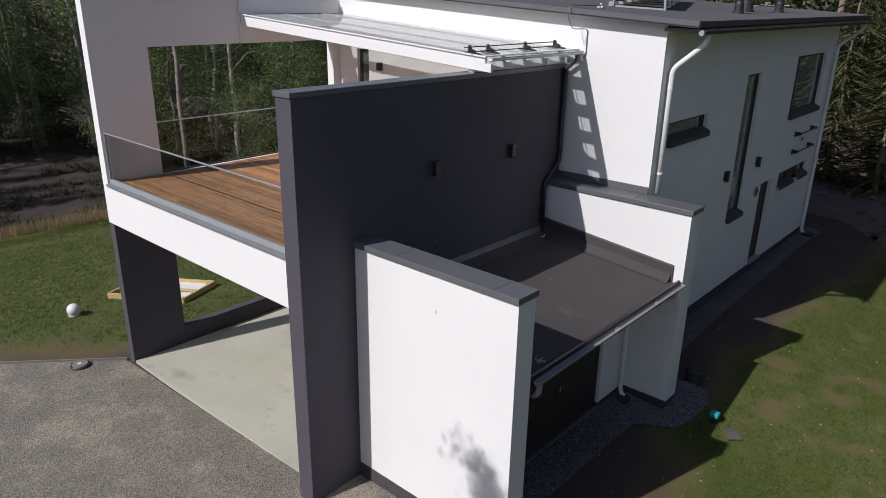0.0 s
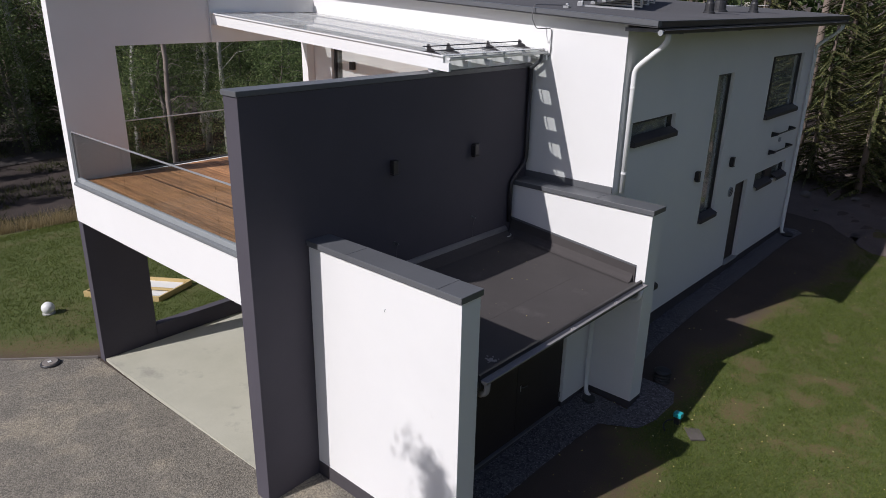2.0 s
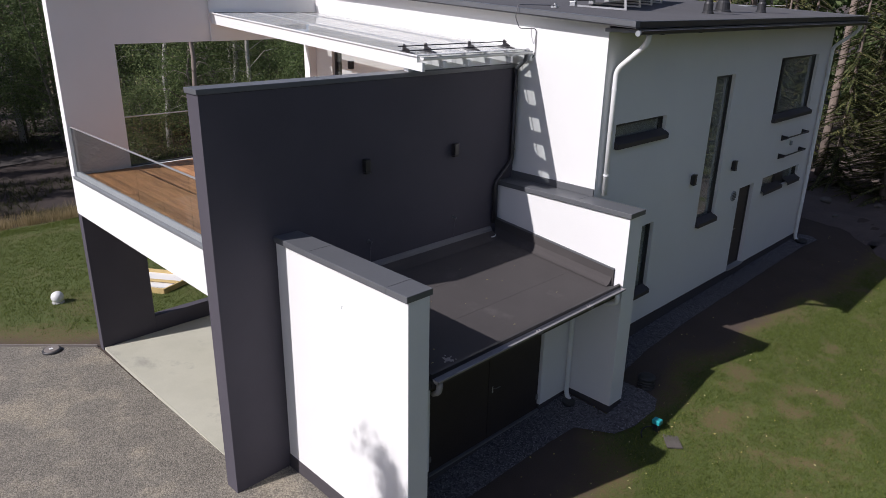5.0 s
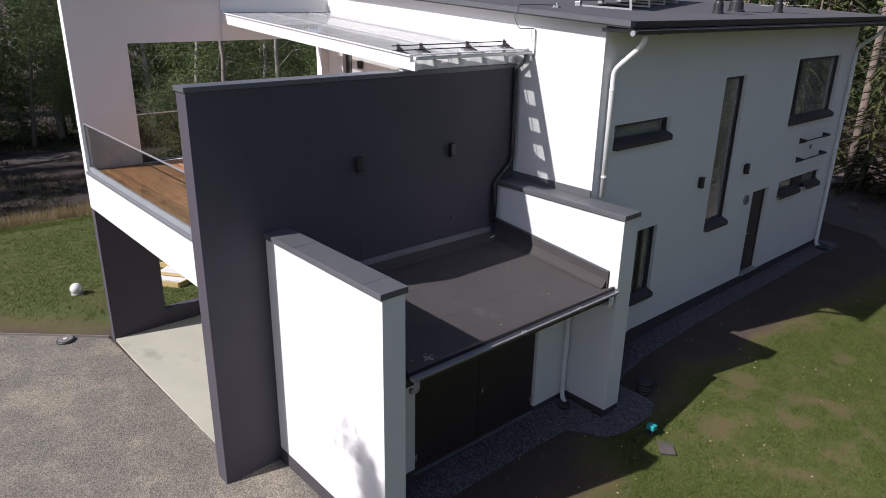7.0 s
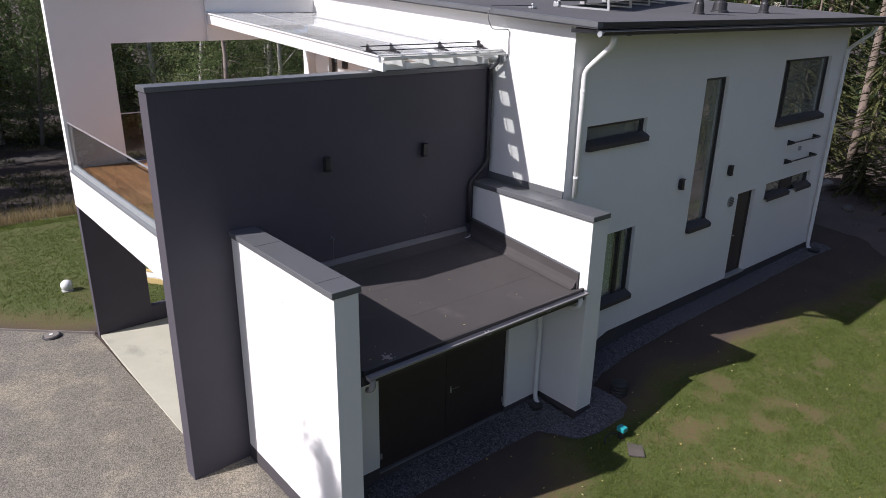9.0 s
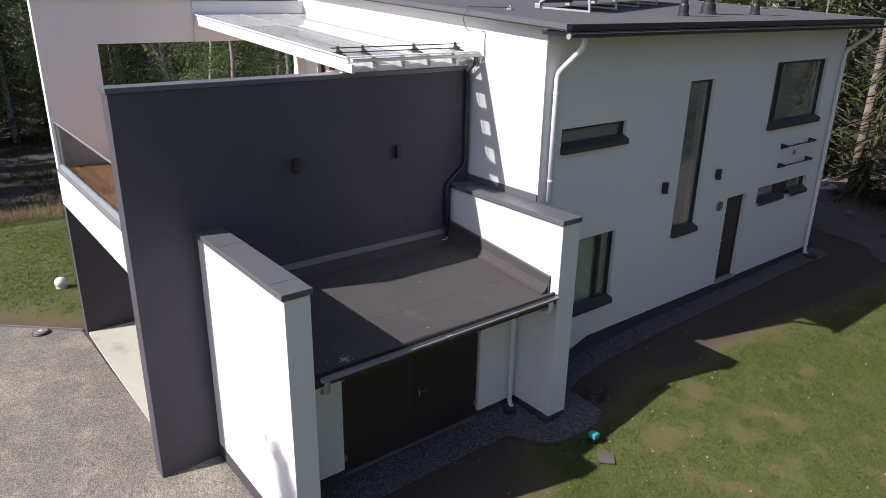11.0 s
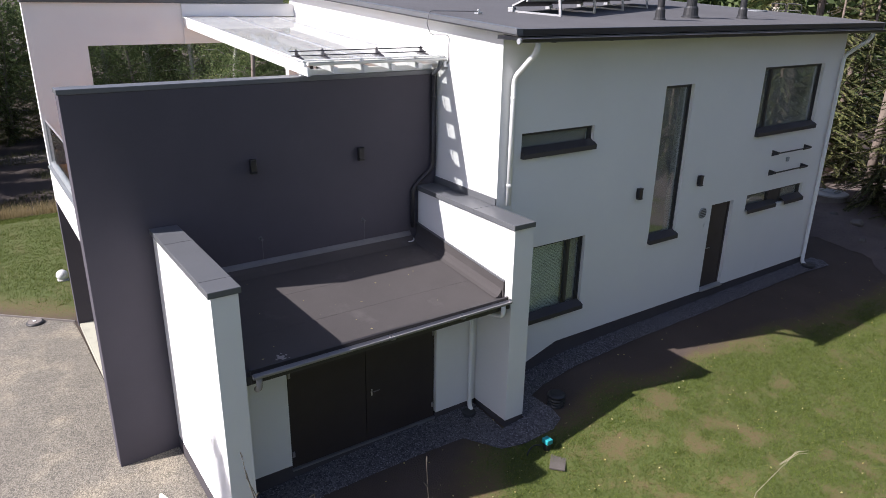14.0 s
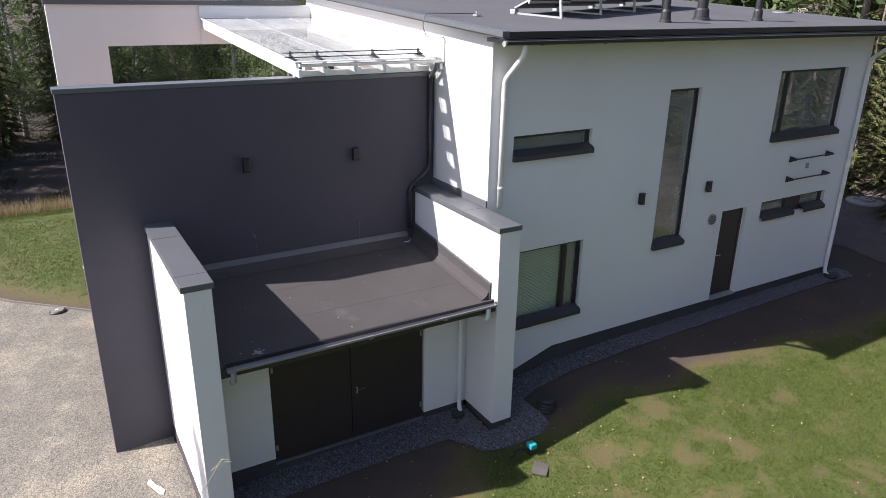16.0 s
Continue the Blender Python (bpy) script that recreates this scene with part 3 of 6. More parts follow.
for v in north.verts:
    if v.co.z > 7.2:
        v.co.z = roof_z(v.co.x) - 0.112
part("wall", north, M["plaster"], house, "white rendered north wall")
part("wall", box((W_X, S_Y + 0.352, 0.2), (W_X + 0.35, N_Y - 0.352, 7.94), 0), M["plaster"], house, "white rendered west wall")
part("plinth", prism([(S_Y - 0.2, 0.2), (N_Y - 0.02, 0.2), (N_Y - 0.02, 1.387), (13.37, 1.387), (S_Y - 0.2, 0.79)], "x", E_X - 0.33, E_X - 0.025), M["plinth"], house, "dark rendered plinth")
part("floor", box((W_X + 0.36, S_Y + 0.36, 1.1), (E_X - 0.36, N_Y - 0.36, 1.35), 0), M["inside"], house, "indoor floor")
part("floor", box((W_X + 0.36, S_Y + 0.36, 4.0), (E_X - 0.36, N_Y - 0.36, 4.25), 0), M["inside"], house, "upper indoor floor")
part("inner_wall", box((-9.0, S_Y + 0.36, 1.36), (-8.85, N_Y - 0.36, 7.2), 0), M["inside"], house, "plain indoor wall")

# roof: felt deck, verge and eave trim
R0, R1, RS, RN = -4.62, -14.1, 11.385, 22.92
roof = part("roof", prism([(R0, roof_z(R0) - 0.008), (R1, roof_z(R1) - 0.008), (R1, roof_z(R1) - 0.11), (R0, roof_z(R0) - 0.11)], "y", RS + 0.02, RN), M["main_felt"], house, "nearly flat grey felt roof")
part("verge", prism([(R0 + 0.005, roof_z(R0)), (R1, roof_z(R1)), (R1, roof_z(R1) - 0.085), (R0 + 0.005, roof_z(R0) - 0.085)], "y", RS, RS + 0.13), M["coping"], roof, "dark steel verge flashing")
part("eave_trim", box((R0 - 0.10, RS + 0.135, roof_z(R0) - 0.10), (R0 + 0.01, RN, roof_z(R0) - 0.005), 0.008), M["black_metal"], roof)
part("soffit", box((E_X + 0.001, RS + 0.14, 7.345), (R0 - 0.02, RN - 0.02, 7.405), 0.0), M["coping"], roof, "dark boarded soffit")
part("verge", prism([(R0 + 0.005, roof_z(R0)), (R1, roof_z(R1)), (R1, roof_z(R1) - 0.2), (R0 + 0.005, roof_z(R0) - 0.2)], "y", RN + 0.002, RN + 0.06), M["coping"], roof)


def half_gutter(a, b, r, thick=0.006, axis="y"):
    """A half-round gutter from point a to point b, open at the top, with end caps."""
    a, b = Vector(a), Vector(b)
    bm = bmesh.new()
    d = (b - a).normalized()
    side = d.cross(Vector((0, 0, 1))).normalized()
    prof = []
    for k in range(13):
        t = math.pi * k / 12
        prof.append((math.cos(t) * r, -math.sin(t) * r))
    for k in range(12, -1, -1):
        t = math.pi * k / 12
        prof.append((math.cos(t) * (r - thick), -math.sin(t) * (r - thick)))
    rings = [[bm.verts.new(p + side * u + Vector((0, 0, w))) for u, w in prof] for p in (a, b)]
    n = len(prof)
    for k in range(n):
        bm.faces.new((rings[0][k], rings[0][(k + 1) % n], rings[1][(k + 1) % n], rings[1][k]))
    for ring in rings:
        bm.faces.new(ring)
    for p in (a, b):
        cap = [bm.verts.new(p + side * (math.cos(math.pi * k / 12) * r) - Vector((0, 0, math.sin(math.pi * k / 12) * r))) for k in range(13)]
        bm.faces.new(cap)
    return bm


eave_gutter = thing("gutter", (-4.6, 11.4, 7.34), "dark half-round eave gutter with light front bead", "gutter")
part("trough", half_gutter((-4.56, RS + 0.03, 7.385), (-4.56, RN - 0.02, 7.365), 0.062), M["black_metal"], eave_gutter, smooth=False)
part("bead", tube([(-4.497, RS + 0.03, 7.387), (-4.497, RN - 0.02, 7.367)], 0.006, 8), M["flash"], eave_gutter, "grey bead")
part("end_cap", tube([(-4.56, RS - 0.005, 7.35), (-4.56, RS + 0.028, 7.35)], 0.045, 16), M["ledge"], eave_gutter, "pale round end cap")
for k in range(9):
    y = RS + 0.7 + k * 1.3
    part("bracket", box((-4.63, y - 0.012, 7.318), (-4.49, y + 0.012, 7.326), 0), M["black_metal"], eave_gutter)


def downpipe(name_label, points, r, material, bands=(), r_bend=0.12):
    ob = thing("downpipe", points[-1], name_label, "downpipe")
    part("pipe", tube(soft_path(points, r_bend, 5), r, 14), material, ob, smooth=True)
    for p in bands:
        part("clamp", tube([(p[0], p[1], p[2] - 0.015), (p[0], p[1], p[2] + 0.015)], r + 0.008, 14), material, ob)
    return ob


downpipe("white round downpipe bent from the eave onto the low wall", [(-4.62, 11.84, 7.33), (-4.64, 11.84, 7.17), (-5.17, 11.86, 6.72), (-5.17, 11.86, 4.53)], 0.048, M["white_paint"], [(-5.17, 11.86, 6.4), (-5.17, 11.86, 4.9)])
downpipe("white round downpipe at the far corner of the facade", [(-4.62, 22.5, 7.33), (-4.64, 22.5, 7.17), (-5.17, 22.48, 6.72), (-5.17, 22.48, 1.25), (-5.0, 22.48, 1.2)], 0.048, M["white_paint"], [(-5.17, 22.48, 5.6), (-5.17, 22.48, 2.4)])

# ---- windows and doors of the house ----
def window_e(key, sashes, sill=True, depth=0.075, label="dark-framed window"):
    """A window in the east wall: frame, sashes split at the given places, panes and a sloping steel sill."""
    y0, y1, z0, z1 = OPENINGS[key]
    x = E_X - depth
    glazing = M["glass"] if key in ("tall", "upper") else M["room_glass"]
    w = part("window", wall_with_holes("x", x, x - 0.09, y0 + 0.001, y1 - 0.001, z0 + 0.001, z1 - 0.001, [(y0 + 0.035, y1 - 0.035, z0 + 0.05, z1 - 0.035)]), M["frame"], house, label)
    edges = [y0 + 0.035, *sashes, y1 - 0.035]
    for i, (a, b) in enumerate(zip(edges, edges[1:])):
        a2, b2 = (a + 0.03 if i else a), (b - 0.03 if i < len(edges) - 2 else b)
        part("sash", wall_with_holes("x", x - 0.015, x - 0.07, a2, b2, z0 + 0.05, z1 - 0.035, [(a2 + 0.025, b2 - 0.025, z0 + 0.085, z1 - 0.06)]), M["frame"], w)
        part("pane", box((x - 0.048, a2 + 0.024, z0 + 0.084), (x - 0.04, b2 - 0.024, z1 - 0.059), 0), glazing, w, "clear glass").visible_shadow = False
        if i:
            part("mullion", box((x - 0.08, a - 0.03, z0 + 0.05), (x - 0.004, a + 0.03, z1 - 0.05), 0.003), M["frame"], w)
    if sill:
        part("sill", prism([(x + 0.001, z0 + 0.13), (E_X + 0.085, z0 + 0.035), (E_X + 0.085, z0 - 0.05), (E_X + 0.078, z0 - 0.05), (E_X + 0.076, z0 + 0.026), (x + 0.001, z0 + 0.122)], "y", y0 + 0.0055, y1 - 0.0055), M["sill_steel"], w, "folded dark steel sill")
        for y in (y0 - 0.008, y1 + 0.002):
            part("sill_end", prism([(E_X + 0.001, z0 + 0.092), (E_X + 0.086, z0 + 0.042), (E_X + 0.086, z0 - 0.05), (E_X + 0.001, z0 - 0.05)], "y", y, y + 0.006), M["sill_steel"], w)
    return w


window_e("slit", [], label="narrow horizontal window with a dark frame and sill")
window_e("living", [13.59], label="dark-framed living room window with a narrow side sash")
window_e("tall", [], label="tall narrow window lighting the stairs")
window_e("upper", [19.68], label="large upper window with a narrow side sash")
low = window_e("low", [20.46, 20.96], sill=False, label="low strip window with a closed middle panel")
part("panel", box((E_X - 0.11, 20.49, 3.23), (E_X - 0.082, 20.93, 3.545), 0.004), M["frame"], low, "dark middle panel")
for a, b in ((19.402, 20.62), (20.98, 21.858)):
    part("sill", prism([(E_X - 0.074, 3.31), (E_X + 0.085, 3.215), (E_X + 0.085, 3.13), (E_X + 0.078, 3.13), (E_X + 0.076, 3.206), (E_X - 0.074, 3.302)], "y", a, b), M["sill_steel"], low, "folded dark steel sill")
# the slats' pale green also stands in for greenery mirrored in the pane
slats = bmesh.new()
for k in range(46):
    add_box(slats, (E_X - 0.20, 12.30, 2.13 + k * 0.031), (E_X - 0.192, 13.55, 2.13 + k * 0.031 + 0.022))
part("window_blind", slats, M["screen"], house, "pale grey-green slatted blind behind the living room window")
part("roller_blind", box((E_X - 0.20, 13.63, 2.12), (E_X - 0.192, 13.92, 3.5), 0), M["blind"], house, "grey blind behind the side sash")
part("roller_blind", box((E_X - 0.20, 19.34, 5.12), (E_X - 0.192, 19.64, 6.52), 0), M["blind"], house, "grey blind behind the upper side sash")
part("roller_blind", box((E_X - 0.20, 12.2, 5.3), (E_X - 0.19, 13.9, 5.8), 0), M["blind"], house, "grey blind behind the narrow window")
part("roller_blind", box((E_X - 0.20, 19.42, 3.2), (E_X - 0.19, 21.84, 3.56), 0), M["blind"], house, "grey blind behind the strip window")

y0, y1, z0, z1 = OPENINGS["door"]
door = part("door", box((E_X - 0.16, y0 + 0.06, z0 + 0.03), (E_X - 0.11, y1 - 0.06, z1 - 0.06), 0.003), M["door_brown"], house, "dark brown side door")
part("door_frame", wall_with_holes("x", E_X - 0.09, E_X - 0.18, y0 + 0.001, y1 - 0.001, z0 + 0.02, z1 - 0.001, [(y0 + 0.055, y1 - 0.055, z0 + 0.025, z1 - 0.055)]), M["door_brown"], door)
part("handle", tube(soft_path([(E_X - 0.11, y0 + 0.13, 2.45), (E_X - 0.06, y0 + 0.13, 2.45), (E_X - 0.06, y0 + 0.25, 2.45)], 0.02), 0.009, 8), M["alu"], door, "steel handle")
part("threshold", box((E_X - 0.2, y0 + 0.002, z0 - 0.03), (E_X + 0.05, y1 - 0.002, z0 + 0.018), 0.004), M["stone"], door, "grey stone threshold")

# ---- terrace over the carport ----
T_X, T_Y = -13.68, 5.66
DECK_Z = 4.27
part("wall", wall_with_holes("x", T_X, W_X, T_Y, S_Y - 0.002, 4.205, 7.70, [(6.8, 11.45, 4.26, 6.80)]), M["plaster"], house, "white terrace screen wall with a wide opening")
part("beam", box((T_X + 0.001, 8.88, 6.80), (T_X + 0.05, S_Y - 0.004, 7.69), 0.003), M["plaster"], house, "white beam over the opening")
part("coping", box((W_X - 0.04, T_Y - 0.03, 7.701), (T_X + 0.07, RS - 0.004, 7.80), 0.008), M["coping"], house, "dark steel coping")
part("fascia", box((W_X, T_Y, 3.42), (-7.505, T_Y + 0.22, 4.20), 0.006), M["plaster"], house, "white terrace edge beam")
part("fascia", box((W_X, T_Y + 0.222, 3.42), (T_X, S_Y - 0.004, 4.20), 0.0), M["plaster"], house, "white terrace edge beam")
part("terrace_slab", box((T_X + 0.002, T_Y + 0.222, 3.55), (-7.505, S_Y - 0.004, 4.16), 0.0), M["plaster"], house, "white carport ceiling")
part("ledge", box((T_X - 0.0, T_Y - 0.035, 4.203), (-7.51, T_Y + 0.16, 4.262), 0.006), M["ledge_dark"], house, "grey steel ledge")
part("column", box((W_X + 0.02, T_Y + 0.0, 0.0), (T_X, 6.87, 3.418), 0.006), M["dark_plaster"], house, "dark rendered carport wall")
part("low_wall", box((W_X + 0.02, 6.872, 0.0), (T_X, S_Y - 0.004, 0.72), 0.006), M["dark_plaster"], house, "low dark carport wall")
part("wall", box((-13.5, S_Y - 0.26, 0.2), (-7.51, S_Y - 0.006, 3.54), 0.0), M["dark_plaster"], house, "dark carport back wall")
slab = bmesh.new()
add_box(slab, (T_X + 0.01, T_Y + 0.02, 0.0), (-7.505, S_Y - 0.27, 0.3))
for v in slab.verts:
    if v.co.z > 0.2:
        v.co.z = 0.33 + 0.022 * (v.co.x - T_X)
part("carport_slab", slab, M["concrete"], house, "pale concrete carport floor")
for x0, x1 in ((-13.02, -12.62),):
    td = part("terrace_door", wall_with_holes("y", S_Y + 0.08, S_Y + 0.16, x0 + 0.001, x1 - 0.001, 4.351, 6.619, [(x0 + 0.05, x1 - 0.05, 4.42, 6.56)]), M["frame"], house, "dark-framed terrace door")
    part("pane", box((x0 + 0.049, S_Y + 0.115, 4.419), (x1 - 0.049, S_Y + 0.123, 6.561), 0), M["glass"], td).visible_shadow = False

# the tall dark wall and the storage annex
D0, D1 = -7.475, -7.155
part("wall", box((D0, 5.352, 0.1), (D1, S_Y - 0.002, 6.61), 0.006), M["dark_plaster"], house, "tall dark rendered wall beside the terrace")
part("coping", box((D0 - 0.02, 5.33, 6.612), (D1 + 0.015, S_Y - 0.004, 6.685), 0.008), M["coping"], house, "dark steel coping")
part("wall", box((D1 + 0.002, 6.325, 0.2), (-4.235, 6.68, 4.42), 0.006), M["plaster"], house, "free-standing white rendered end wall")
part("plinth", box((D1 + 0.004, 6.313, 0.1), (-4.225, 6.692, 0.72), 0.004), M["plinth"], house, "dark rendered plinth")
part("coping", box((D1 + 0.002, 6.288, 4.422), (-4.215, 6.715, 4.51), 0.008), M["coping"], house, "dark steel coping")
part("wall", box((D1 + 0.002, 11.24, 0.84), (-4.235, S_Y - 0.002, 4.44), 0.006), M["plaster"], house, "low white rendered wing wall")
part("plinth", box((-5.14, 11.262, 0.2), (-4.257, S_Y - 0.004, 0.838), 0.0), M["plinth"], house, "dark rendered plinth")
part("flashing", box((D1 + 0.002, S_Y - 0.03, 4.531), (E_X, S_Y - 0.002, 4.66), 0.004), M["coping"], house, "dark steel upstand")
part("coping", box((D1 + 0.002, 11.20, 4.442), (-4.20, S_Y - 0.002, 4.53), 0.008), M["coping"], house, "dark steel coping")
part("wall", wall_with_holes("x", -5.15, -5.4, 6.682, 11.238, 0.84, 3.14, [(7.58, 10.36, 0.83, 2.92)]), M["plaster"], house, "white storage wall")
part("plinth", wall_with_holes("x", -5.165, -5.39, 6.694, 11.236, 0.2, 0.838, [(7.58, 10.36, 0.72, 0.84)]), M["plinth"], house, "dark rendered plinth")


def seam(parent_index, lo, hi):
    part("coping_seam", box(lo, hi, 0.0), M["coping"], parent_index)


copings = [o for o in house.children if o.name.startswith("coping")]
for o, axis, spots in ((copings[1], "y", (7.35, 9.4)), (copings[2], "x", (-4.62, -6.3)), (copings[3], "x", (-5.32, -6.6)), (copings[0], "y", (7.6, 9.6))):
    xs, ys, zs = ([v.co[i] for v in o.data.vertices] for i in range(3))
    for p in spots:
        if axis == "y":
            seam(o, (min(xs) - 0.002, p - 0.012, min(zs) + 0.002), (max(xs) + 0.002, p + 0.012, max(zs) + 0.004))
        else:
            seam(o, (p - 0.012, min(ys) - 0.002, min(zs) + 0.002), (p + 0.012, max(ys) - 0.001, max(zs) + 0.004))
hook = thing("wall_anchor", (-5.55, 6.33, 3.93), "tiny steel anchor in the white end wall", "anchor")
part("eye", tube(soft_path([(-5.55, 6.328, 3.93), (-5.55, 6.305, 3.93), (-5.55, 6.30, 3.91), (-5.535, 6.30, 3.90)], 0.006, 3), 0.003, 6), M["ledge"], hook)


def annex_z(x):
    return 3.178 + 0.094 * (-4.3 - x)


def kerb_z(x):
    return 3.24 + 0.105 * (-4.3 - x)


annex = part("roof", prism([(-4.27, annex_z(-4.27)), (D1 + 0.002, annex_z(D1)), (D1 + 0.002, annex_z(D1) - 0.18), (-4.27, annex_z(-4.27) - 0.13)], "y", 6.682, 11.238), M["roof_felt"], house, "dark felt roof of the storage annex")
# lapped felt sheets, each lower one under the next
for k, (xa, xb) in enumerate(((-4.29, -5.28), (-5.20, -6.22), (-6.14, -7.1))):
    part("felt_sheet", prism([(xa, annex_z(xa) + 0.002), (xb, annex_z(xb) + 0.002), (xb, annex_z(xb) + 0.004 + 0.002 * k), (xa, annex_z(xa) + 0.004 + 0.002 * k)], "y", 6.72, 11.15), M["roof_felt"], annex)
part("upstand", prism([(-4.42, annex_z(-4.42) + 0.002), (D1 + 0.004, annex_z(D1) + 0.002), (D1 + 0.004, kerb_z(D1) + 0.22), (-4.42, kerb_z(-4.42) + 0.22)], "y", 11.205, 11.237), M["roof_felt"], annex, "felt upstand")
fillet = part("fillet", prism([(11.06, 0.0), (11.204, 0.0), (11.204, 0.13), (11.17, 0.07), (11.12, 0.02)], "x", -7.12, -4.45), M["roof_felt"], annex, "sloping felt fillet")
for v in fillet.data.vertices:
    v.co.z += annex_z(v.co.x) + 0.017
part("upstand_trim", prism([(-4.42, kerb_z(-4.42) + 0.222), (D1 + 0.004, kerb_z(D1) + 0.222), (D1 + 0.004, kerb_z(D1) + 0.25), (-4.42, kerb_z(-4.42) + 0.25)], "y", 11.212, 11.237), M["coping"], annex, "dark steel strip over the felt")
part("flashing", prism([(D1 + 0.002, kerb_z(D1) + 0.02), (D1 + 0.075, kerb_z(D1) + 0.02), (D1 + 0.06, kerb_z(D1) + 0.06), (D1 + 0.015, kerb_z(D1) + 0.10), (D1 + 0.002, kerb_z(D1) + 0.10)], "y", 6.72, 11.05), M["flash"], annex, "grey flashing along the dark wall")
part("fillet", prism([(D1 + 0.003, annex_z(D1) + 0.002), (D1 + 0.26, annex_z(D1 + 0.26) + 0.014), (D1 + 0.15, kerb_z(D1) - 0.045), (D1 + 0.07, kerb_z(D1) + 0.018), (D1 + 0.003, kerb_z(D1) + 0.018)], "y", 6.72, 11.06), M["roof_felt"], annex, "sloping felt fillet")
part("eave_trim", prism([(-4.255, 3.268), (-4.29, 3.276), (-4.37, annex_z(-4.37) + 0.014), (-4.268, annex_z(-4.27) - 0.0), (-4.262, 3.075), (-4.255, 3.075)], "y", 6.75, 11.19), M["black_metal"], annex, "black eave trim")
for k, (px, py, pr) in enumerate(((-4.49, 7.27, 0.055), (-4.44, 7.30, 0.035), (-4.55, 7.25, 0.022), (-4.47, 7.20, 0.018), (-4.58, 7.31, 0.013), (-4.43, 7.37, 0.012), (-4.52, 7.36, 0.016))):
    ring = []
    for q in range(11):
        a = 2 * math.pi * q / 11
        d = pr * (0.55 + 0.9 * abs(noise.noise(Vector((q * 1.7, k * 3.1, 0.5)))) + (0.45 if q % 3 == 0 else 0.0))
        ring.append((px + d * math.cos(a), py + d * math.sin(a)))
    torn = part("patch", prism(ring, "z", 3.24, 3.243), M["rust"], annex, "pale torn patch")
    for v in torn.data.vertices:
        v.co.z = annex_z(v.co.x) + (0.010 if v.co.z > 3.242 else 0.007)

annex_gutter = thing("gutter", (-4.2, 9.0, 3.1), "grey half-round gutter on the storage roof", "gutter")
part("trough", half_gutter((-4.195, 6.76, 3.205), (-4.195, 11.18, 3.225), 0.055), M["galv"], annex_gutter)
part("bead", tube([(-4.14, 6.76, 3.208), (-4.14, 11.18, 3.228)], 0.009, 8), M["galv"], annex_gutter)
for y in (8.9, 10.2):
    part("joint", half_gutter((-4.195, y - 0.03, 3.203), (-4.195, y + 0.03, 3.203), 0.061), M["galv"], annex_gutter)
downpipe("white round downpipe from the storage gutter", [(-4.2, 11.04, 3.16), (-4.2, 11.04, 2.97), (-5.06, 11.06, 2.74), (-5.06, 11.06, 0.80), (-4.95, 11.03, 0.74)], 0.042, M["white_paint"], [(-5.06, 11.06, 2.3)])
# a white outlet, coloured grey because it lies in shade
downpipe("short white outlet under the storage gutter, greyed for shade", [(-4.2, 6.84, 3.16), (-4.2, 6.84, 3.0), (-4.32, 6.84, 2.93)], 0.042, M["galv"])

storage_door = thing("double_door", (-5.2, 8.97, 0.75), "black double door of the storage room", "door")
for a, b, s in ((7.60, 8.965, 0), (8.975, 10.34, 1)):
    leaf = part("door_leaf", box((-5.25, a, 0.74), (-5.20, b, 2.90), 0.004), M["door_black"], storage_door)
    for z in (1.0, 2.45, 2.62):
        yh = a + 0.03 if s == 0 else b - 0.03
        part("hinge", box((-5.198, yh - 0.02, z - 0.05), (-5.175, yh + 0.02, z + 0.05), 0.004), M["galv"], leaf)
part("plate", box((-5.199, 9.062, 1.60), (-5.192, 9.088, 1.72), 0.002), M["alu"], storage_door)
part("handle", tube(soft_path([(-5.195, 9.075, 1.70), (-5.14, 9.075, 1.70), (-5.14, 9.20, 1.70)], 0.02), 0.008, 8), M["flash"], storage_door, "steel lever handle")
part("threshold", box((-5.30, 7.585, 0.70), (-5.155, 10.355, 0.735), 0.004), M["flash"], storage_door, "grey steel threshold")

# ---- deck boards ----
deck = thing("terrace_deck", (-10.6, 8.6, 4.2), "warm brown oiled timber deck boards on the terrace", "deck")
ROW, LEN = 0.12, 6.12
rows = int((S_Y - T_Y - 0.2) / ROW)
proto = {}
for cuts in range(3):
    span = [(0.0, 3.6), (3.604, 6.12)] if cuts == 0 else ([(0.0, 2.1), (2.104, 5.7), (5.704, 6.12)] if cuts == 1 else [(0.0, 4.8), (4.804, 6.12)])
    proto[cuts] = [(a, mesh_of(box((0, 0, 0), (b - a, ROW - 0.007, 0.028), 0.004), "deck_board", M["deck"])) for a, b in span]
for r in range(rows):
    for a, me in proto[(r * 7) % 3]:
        part("deck_board", me, None, deck, at=pose(T_X + 0.03 + a, T_Y + 0.175 + r * ROW, DECK_Z - 0.03 + 0.0015 * ((r * 5) % 3)))

# ---- glass railings ----
rail = thing("glass_railing", (-10.6, T_Y + 0.06, 4.26), "frameless clear glass railing with a slim steel handrail", "railing")
part("base_rail", box((T_X + 0.03, T_Y + 0.03, 4.263), (-7.52, T_Y + 0.11, 4.345), 0.005), M["ledge"], rail, "pale aluminium base rail")
part("handrail", box((T_X + 0.03, T_Y + 0.055, 5.237), (-7.52, T_Y + 0.085, 5.26), 0.004), M["alu"], rail, "slim steel handrail")
for k in range(6):
    xa = T_X + 0.04 + k * 1.022
    part("pane", box((xa, T_Y + 0.063, 4.33), (xa + 1.012, T_Y + 0.077, 5.236), 0.0), M["rail_glass"], rail, "clear glass pane").visible_shadow = False
